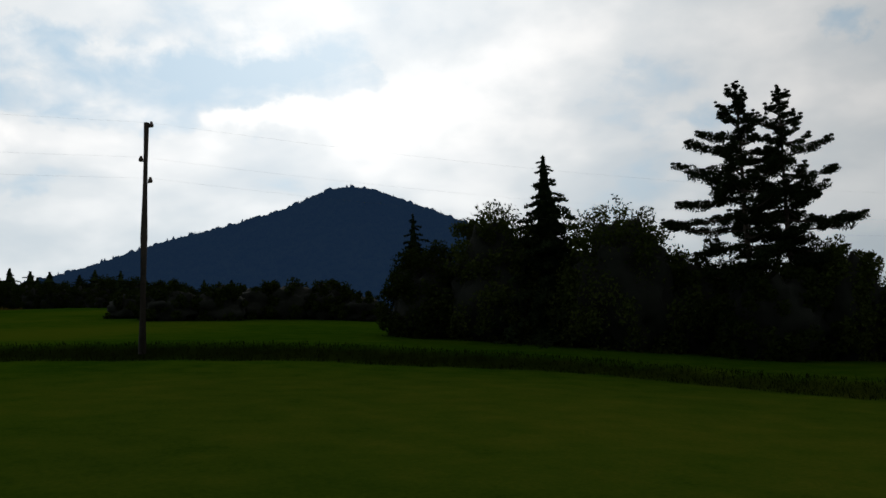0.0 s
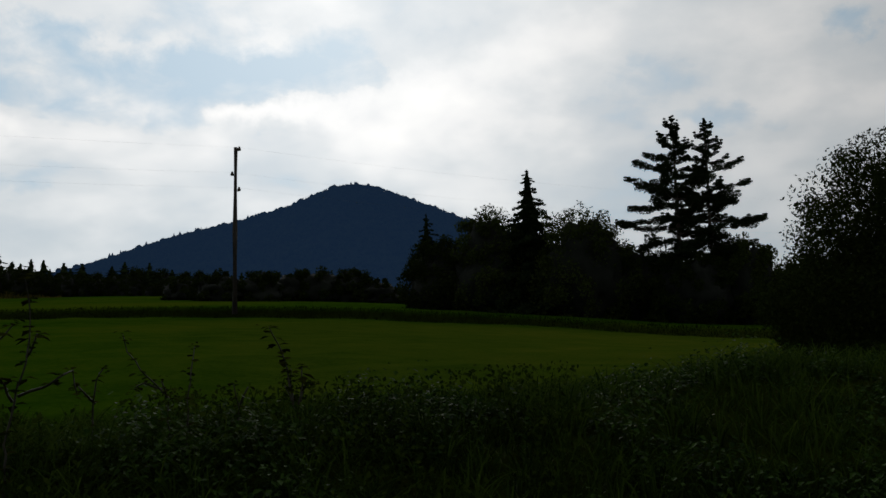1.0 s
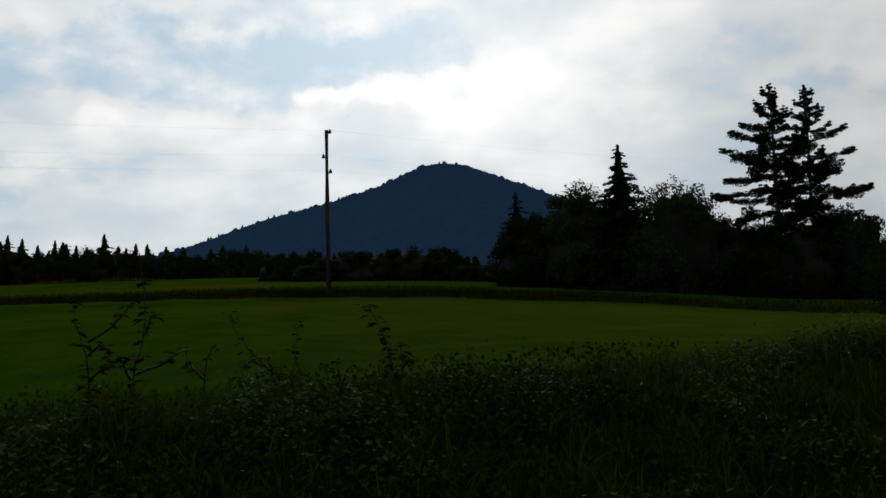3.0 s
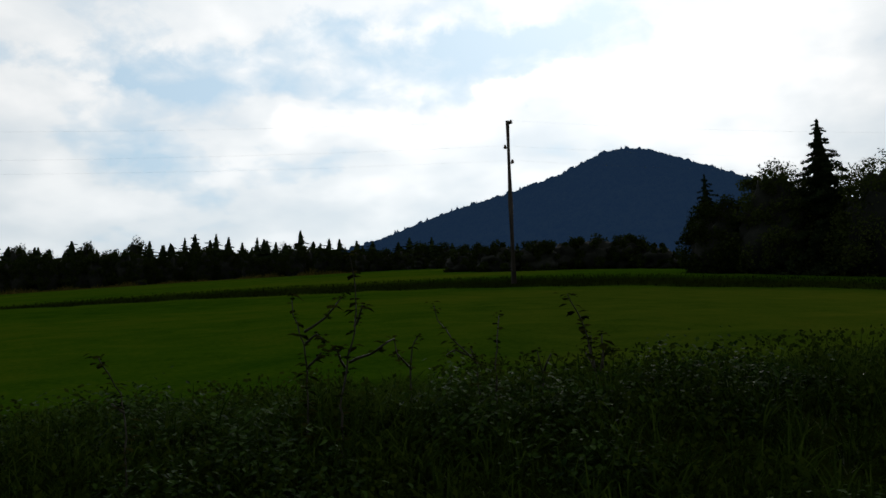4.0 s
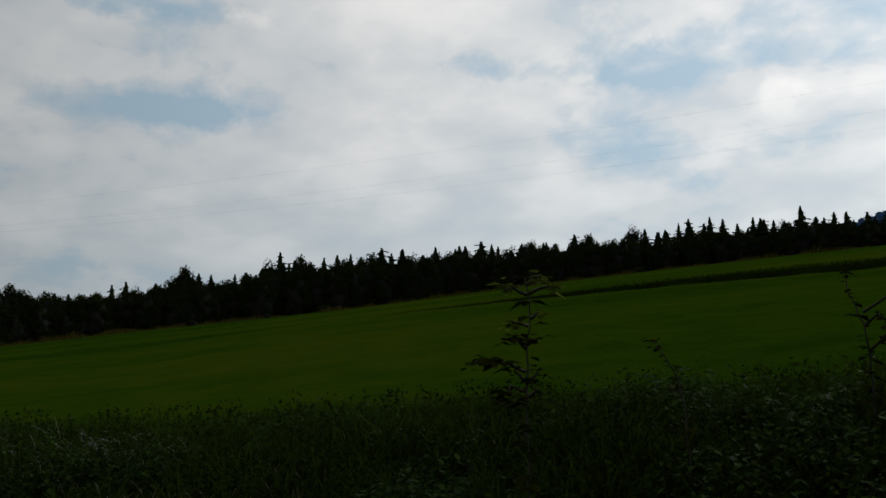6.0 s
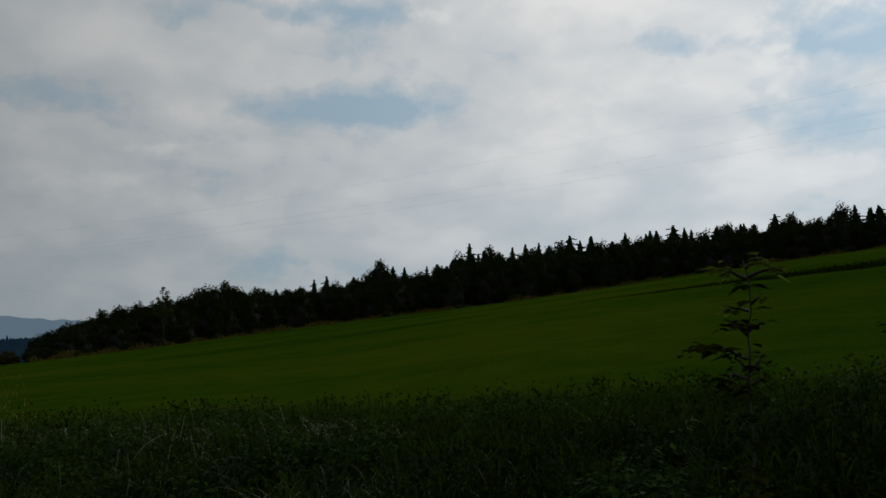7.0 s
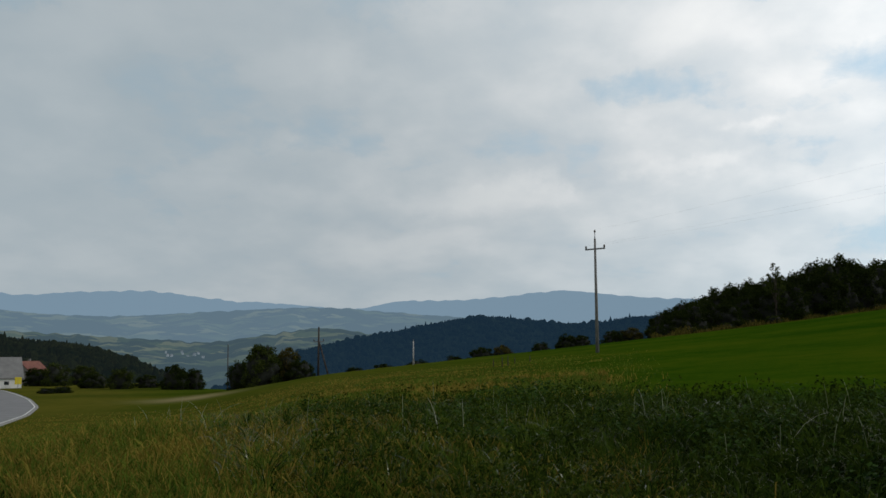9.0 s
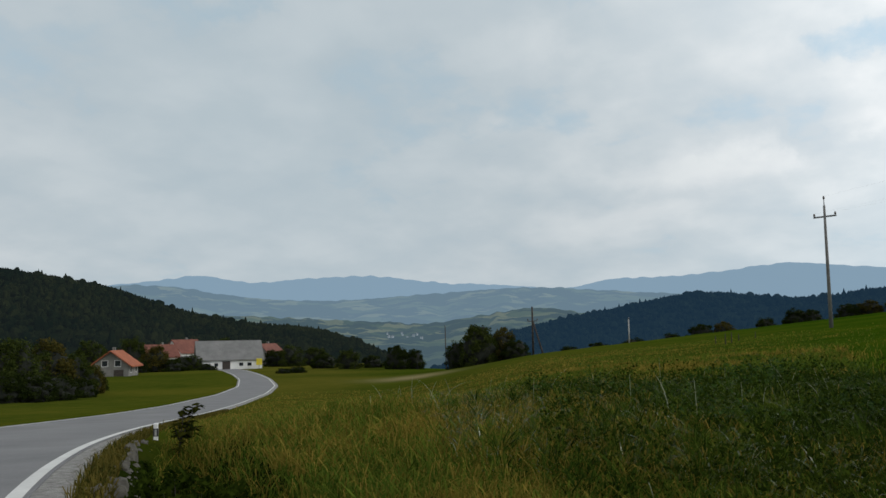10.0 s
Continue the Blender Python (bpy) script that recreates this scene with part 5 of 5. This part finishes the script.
# ---------------- grass ----------------
def blades(name, rng, th, r, height, width, mat, label, lean=0.5, heading=None, fine=False):
    """Bent, pointed blades rooted in the ground."""
    n = len(th)
    a = np.radians(th)
    x, y = -np.sin(a) * r, np.cos(a) * r
    z = land(x, y) - 0.04
    d = rng.uniform(0, math.tau, n) if heading is None else heading
    k = np.abs(rng.normal(lean, 0.35, n))
    ux, uy = np.cos(d), np.sin(d)
    tw = d + rng.uniform(0.8, 2.2, n)
    wx, wy = np.cos(tw) * width, np.sin(tw) * width
    P = lambda f, g: np.stack([x + ux * height * k * f, y + uy * height * k * f, z + height * g], 1)
    side = np.stack([wx, wy, 0 * wx], 1)
    if fine:
        k = np.clip(k, 0.1, 1.6)
        steps = (0.0, 0.28, 0.52, 0.72, 0.88)
        bow = [P(s ** 1.6, s * (1 + 0.5 * k) - 0.75 * k * s * s) for s in steps + (1.0,)]
        rows = [q for s, p in zip(steps, bow) for q in (p - side * (1 - 0.6 * s * s), p + side * (1 - 0.6 * s * s))] + [bow[-1]]
        V = np.stack(rows, 1).reshape(-1, 3)
        b = (np.arange(n) * 11)[:, None]
        q = np.concatenate([b + np.array([i, i + 1, i + 3, i + 2]) for i in (0, 2, 4, 6)]).tolist()
        return tagged(new(name, mesh_of(name, V, q + (b + np.array([8, 9, 10])).tolist(), mat, True)), label, "grass", kind="stuff")
    p0, p1, p2, p3 = P(0, 0), P(0.18, 0.5), P(0.55, 0.86), P(1.0, np.clip(1.02 - 0.35 * k, 0.3, 1.0))
    V = np.stack([p0 - side, p0 + side, p1 - side, p1 + side, p2 - side * 0.7, p2 + side * 0.7, p3], 1).reshape(-1, 3)
    b = (np.arange(n) * 7)[:, None]
    q = np.concatenate([b + np.array([0, 1, 3, 2]), b + np.array([2, 3, 5, 4])]).tolist()
    t = (b + np.array([4, 5, 6])).tolist()
    return tagged(new(name, mesh_of(name, V, q + t, mat)), label, "grass", kind="stuff")


def tufts(rng, th, r, per, spread):
    """Blades that spring outward from shared roots: bearings, distances and headings."""
    a = np.radians(np.repeat(th, per))
    rr = np.repeat(r, per)
    d = rng.uniform(0, math.tau, len(a))
    s = spread * rng.random(len(a))
    x, y = -np.sin(a) * rr + np.cos(d) * s, np.cos(a) * rr + np.sin(d) * s
    return np.degrees(np.arctan2(-x, y)), np.hypot(x, y), d


def herbs(rng, crest):
    """Leafy clumps of nettle and bramble: folded, pointed leaves over the outside of low mounds."""
    n = 5200
    th = rng.uniform(-42, 112, n)
    r = crest(th) * np.where(th < 72, rng.uniform(0.5, 1.22, n), rng.uniform(0.78, 1.3, n))
    x, y = -np.sin(np.radians(th)) * r, np.cos(np.radians(th)) * r
    lush = np.array([noise.noise(Vector((p * 0.8, q * 0.8, 21))) + 0.6 * noise.noise(Vector((p * 2.1, q * 2.1, 22))) for p, q in zip(x, y)])
    ok = lush > np.where(th < 65, -0.22, 0.08)
    x, y, th, lush = x[ok], y[ok], th[ok], lush[ok]
    n, per = len(x), 26
    tall = np.clip(0.10 + 0.46 * np.clip(lush + 0.12, 0, 1) + 0.08 * rng.normal(size=n), 0.07, 0.55)
    c = np.repeat(np.stack([x, y, land(x, y)], 1), per, 0)
    hgt, m = np.repeat(tall, per), n * per
    a, e = rng.uniform(0, math.tau, m), np.arccos(rng.random(m))
    rad = np.sqrt(rng.uniform(0.35, 1, m))
    wide = 0.10 + 0.35 * hgt
    p = c + np.stack([np.cos(a) * np.sin(e) * wide * rad, np.sin(a) * np.sin(e) * wide * rad, hgt * (0.15 + 0.85 * np.cos(e) * rad)], 1)
    b = a + rng.normal(0, 0.7, m)
    d = np.stack([np.cos(b), np.sin(b), rng.uniform(-0.55, 0.25, m)], 1)
    s = np.stack([-np.sin(b), np.cos(b), rng.normal(0, 0.25, m)], 1)
    L = rng.uniform(0.025, 0.062, m)[:, None]
    up = np.array((0, 0, 1.0))
    V = np.stack([p, p + d * L * 0.42 + s * L * 0.36, p + d * L * 0.5 - up * L * 0.10, p + d * L * 0.42 - s * L * 0.36, p + d * L - up * L * 0.2], 1).reshape(-1, 3)
    k = (np.arange(m) * 5)[:, None]
    F = np.concatenate([k + np.array(q) for q in ((0, 2, 1), (0, 3, 2), (1, 2, 4), (2, 3, 4))])
    tagged(new("bank_herbs", mesh_of("bank_herbs", V, F, HERB)), "dark leafy nettles and brambles crowding the bank", "weeds", kind="stuff")


def grow():
    rng = np.random.default_rng(99)
    crest = lambda th: np.interp((th + 180) % 360, np.arange(360), TABLE[:, 0])
    n = 38000
    th = rng.uniform(-42, 112, n)
    r = crest(th) * (0.45 + 1.15 * rng.random(n) ** 0.8)
    clump = np.array([noise.noise(Vector((-math.sin(radians(a)) * q * 0.9, math.cos(radians(a)) * q * 0.9, 2))) for a, q in zip(th, r)])
    h = (0.13 + 0.20 * rng.random(n) ** 2 + 0.30 * np.clip(clump, -0.4, 1)) * np.where(r > crest(th) * 1.2, 0.6, 1.0)
    blades("bank_grass", rng, th, r, np.clip(h, 0.06, 0.7), 0.0035 + 0.004 * rng.random(n), GRASS, "long unmown grass on the roadside bank", 0.75)
    n = 3600
    th = rng.uniform(-42, 116, n)
    r = crest(th) * (0.5 + 0.85 * rng.random(n))
    tall = 0.16 + 0.26 * rng.random(n) ** 1.5
    tt, rr, dd = tufts(rng, th, r, 17, 0.07)
    m = len(tt)
    blades("grass_tufts", rng, tt, rr, np.repeat(tall, 17) * rng.uniform(0.6, 1.15, m), 0.0035 + 0.004 * rng.random(m), GRASS, "arching tufts of long bank grass", 0.85, dd, True)
    n = 13000
    th, u = rng.uniform(-8, 112, n), rng.random(n)
    r = crest(th) * (0.5 + 0.75 * u)
    keep = np.array([noise.noise(Vector((-math.sin(radians(a)) * q * 1.3, math.cos(radians(a)) * q * 1.3, 8))) for a, q in zip(th, r)]) > 0.02
    th, r = th[keep], r[keep]
    a = np.radians(th)
    x, y = -np.sin(a) * r, np.cos(a) * r
    cs = np.stack([x, y, land(x, y) + 0.04 + 0.34 * rng.random(len(x)) ** 1.6], 1)
    v, f = leaves(rng, cs, np.full(len(cs), 0.09), 6, 0.022, 0.9, 0.75)
    tagged(new("bank_weeds", mesh_of("bank_weeds", v, f, WEED)), "low leafy weeds and nettles covering the bank", "weeds", kind="stuff")
    herbs(rng, crest)
    n = 150000
    th = rng.uniform(88, 134, n)
    r = 6.2 + 84 * rng.random(n) ** 1.9
    u, v = r * np.cos(np.radians(th - 130)), r * np.sin(np.radians(th - 130))
    off = v - road_v(u)
    ok = (off < np.where((u < 21) & (u > 6), -4.6, -3.4) + rng.normal(0, 0.7, n)) & (rng.random(n) < np.clip((th - 88) / 14, 0, 1)) & (rng.random(n) < np.clip((100 - r) / 30, 0, 1))
    th, r = th[ok], r[ok]
    dry = rng.random(len(th)) < np.clip(0.24 + 0.42 * np.clip((th - 98) / 16, 0, 1) + 1.3 * np.array([noise.noise(Vector((q * math.sin(radians(a)) * 0.28, q * math.cos(radians(a)) * 0.28, 4))) for a, q in zip(th, r)]), 0.04, 0.85)
    h = (0.06 + 0.17 * rng.random(len(th)) ** 2) * np.clip(1.2 - r / 60, 0.55, 1)
    wd = 0.0018 + 0.00036 * r
    blades("meadow_grass", rng, th[~dry], r[~dry], h[~dry], wd[~dry], MEADOW, "green uncut meadow grass", 1.05)
    blades("dry_meadow_grass", rng, th[dry], r[dry], h[dry] * 1.15, wd[dry] * 0.9, DRYGRASS, "yellowed dry meadow grass and seed heads", 0.7)
    n = 22000
    th = rng.uniform(-48, 54, n)
    rb = np.interp((th + 180) % 360, np.arange(360), TABLE[:, 2])
    r = rb + rng.uniform(-0.6, 2.6, n)
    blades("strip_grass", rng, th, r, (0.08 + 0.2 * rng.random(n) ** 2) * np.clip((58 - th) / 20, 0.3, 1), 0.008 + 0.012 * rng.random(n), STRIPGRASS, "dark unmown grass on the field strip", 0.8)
    # rank yellowed grass along the foot of the wood
    n = 12000
    th = rng.uniform(24, 88, n)
    rt = np.interp((th + 180) % 360, np.arange(360), TABLE[:, 5])
    r = rt * rng.uniform(0.965, 1.0, n)
    clump = np.array([noise.noise(Vector((a * 0.8, q * 0.05, 31))) for a, q in zip(th, r)])
    blades("fringe_grass", rng, th, r, (0.35 + 1.0 * rng.random(n) ** 2) * np.clip(0.8 + 1.5 * clump, 0.15, 1.6), 0.04 + 0.04 * rng.random(n), VERGE, "rank yellowed grass along the foot of the wood", 0.7)
    # verge between the road and its ditch
    n = 9000
    u = rng.uniform(5, 45, n)
    off = -2.78 - 0.34 * rng.random(n)
    v = road_v(u) + off
    x, y = AXD[0] * u + AXN[0] * v, AXD[1] * u + AXN[1] * v
    blades("verge_grass", rng, np.degrees(np.arctan2(-x, y)), np.hypot(x, y), 0.06 + 0.15 * rng.random(n), 0.005 + 0.005 * rng.random(n), VERGE, "yellowish grass on the road verge", 0.5)
    n = 2600
    th = rng.uniform(92, 128, n)
    r = 6.5 + 24 * rng.random(n) ** 1.3
    u, v = r * np.cos(np.radians(th - 130)), r * np.sin(np.radians(th - 130))
    patch = np.array([noise.noise(Vector((q * math.sin(radians(a)) * 0.3, q * math.cos(radians(a)) * 0.3, 6))) for a, q in zip(th, r)])
    keep = v - road_v(u) < -4.6
    for golden, mat, name, label in ((True, DRYGRASS, "golden_tufts", "golden dry tufts of meadow grass"), (False, MEADOW, "green_tufts", "bright green tufts of meadow grass")):
        pick = keep & ((patch > 0.12) if golden else (patch < -0.05))
        tt, rr, dd = tufts(rng, th[pick], r[pick], 15, 0.09)
        m = len(tt)
        blades(name, rng, tt, rr, (0.11 + 0.18 * rng.random(m)) * rng.uniform(0.7, 1.1, m), 0.002 + 0.0004 * rr, mat, label, 0.7, dd, True)
    # rank grass in the ditch and on the bank beside it
    n = 26000
    u = rng.uniform(4, 26, n)
    off = -3.5 - 5.2 * rng.random(n)
    v = road_v(u) + off
    x, y = AXD[0] * u + AXN[0] * v, AXD[1] * u + AXN[1] * v
    ok = np.hypot(x, y) > 5
    x, y = x[ok], y[ok]
    th, r, h, w = np.degrees(np.arctan2(-x, y)), np.hypot(x, y), 0.10 + 0.2 * rng.random(len(x)) ** 2, 0.003 + 0.004 * rng.random(len(x))
    dry = rng.random(len(x)) < 0.45
    blades("ditch_grass", rng, th[~dry], r[~dry], h[~dry], w[~dry], MEADOW, "rank green grass in the roadside ditch", 0.9)
    blades("dry_ditch_grass", rng, th[dry], r[dry], h[dry], w[dry], DRYGRASS, "yellowed grass on the bank beside the ditch", 0.8)
    # smooth arching blades that catch the sky
    n = 17000
    th = rng.uniform(-30, 118, n)
    r = crest(th) * rng.uniform(0.6, 1.2, n)
    a = np.radians(th)
    lift = rng.uniform(0.07, 0.19, n) * np.where(th > 72, 1.7, 1.0)
    blades("arching_grass", rng, th, r, lift, 0.003 + 0.004 * rng.random(n), ARCHING, "smooth arching grass blades on the bank", 1.1, None, True)
    # bent blades on the dark bank, their pale colour painting glints of sky
    n = 9000
    th = rng.uniform(-20, 118, n)
    r = crest(th) * rng.uniform(0.55, 1.12, n)
    keep = np.array([noise.noise(Vector((-math.sin(radians(a)) * q * 1.1, math.cos(radians(a)) * q * 1.1, 15))) for a, q in zip(th, r)]) > rng.uniform(-0.2, 0.3, n) + 0.25 * (th < 60)
    th, r = th[keep], r[keep]
    n = len(th)
    blades("glint_grass", rng, th, r, rng.uniform(0.10, 0.30, n) * np.clip((th + 10) / 80, 0.35, 1), 0.002 + 0.003 * rng.random(n), PALE_GLINT, "bent grass blades on the bank, paled for sky glints", 1.0, None, True)
    # tall seed heads rising above the bank
    n = 120
    th = rng.uniform(72, 122, n)
    r = crest(th) * rng.uniform(0.8, 1.3, n)
    blades("seed_stalks", rng, th, r, rng.uniform(0.3, 0.55, n), np.full(n, 0.004), PALE_GLINT, "pale dry seed stalks rising above the grass", 0.5, None, True)


VERGE = leafy("verge_blades", (0.035, 0.045, 0.010), (0.17, 0.13, 0.03), 0.25, 0.5, 0.0)
ARCHING = leafy("arching_blades", (0.035, 0.060, 0.010), (0.110, 0.145, 0.030), 0.35, 0.22, 0.8)
# pale base colour: painted glints on bank blades, own tone of seed stalks
PALE_GLINT = leafy("pale_glint_blades", (0.10, 0.13, 0.05), (0.40, 0.43, 0.26), 0.35, 0.35, 0.6)
# unmown blades, coloured darker to take in the shade on the strip's face
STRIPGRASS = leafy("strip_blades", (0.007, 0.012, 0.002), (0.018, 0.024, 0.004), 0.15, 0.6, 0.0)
grow()
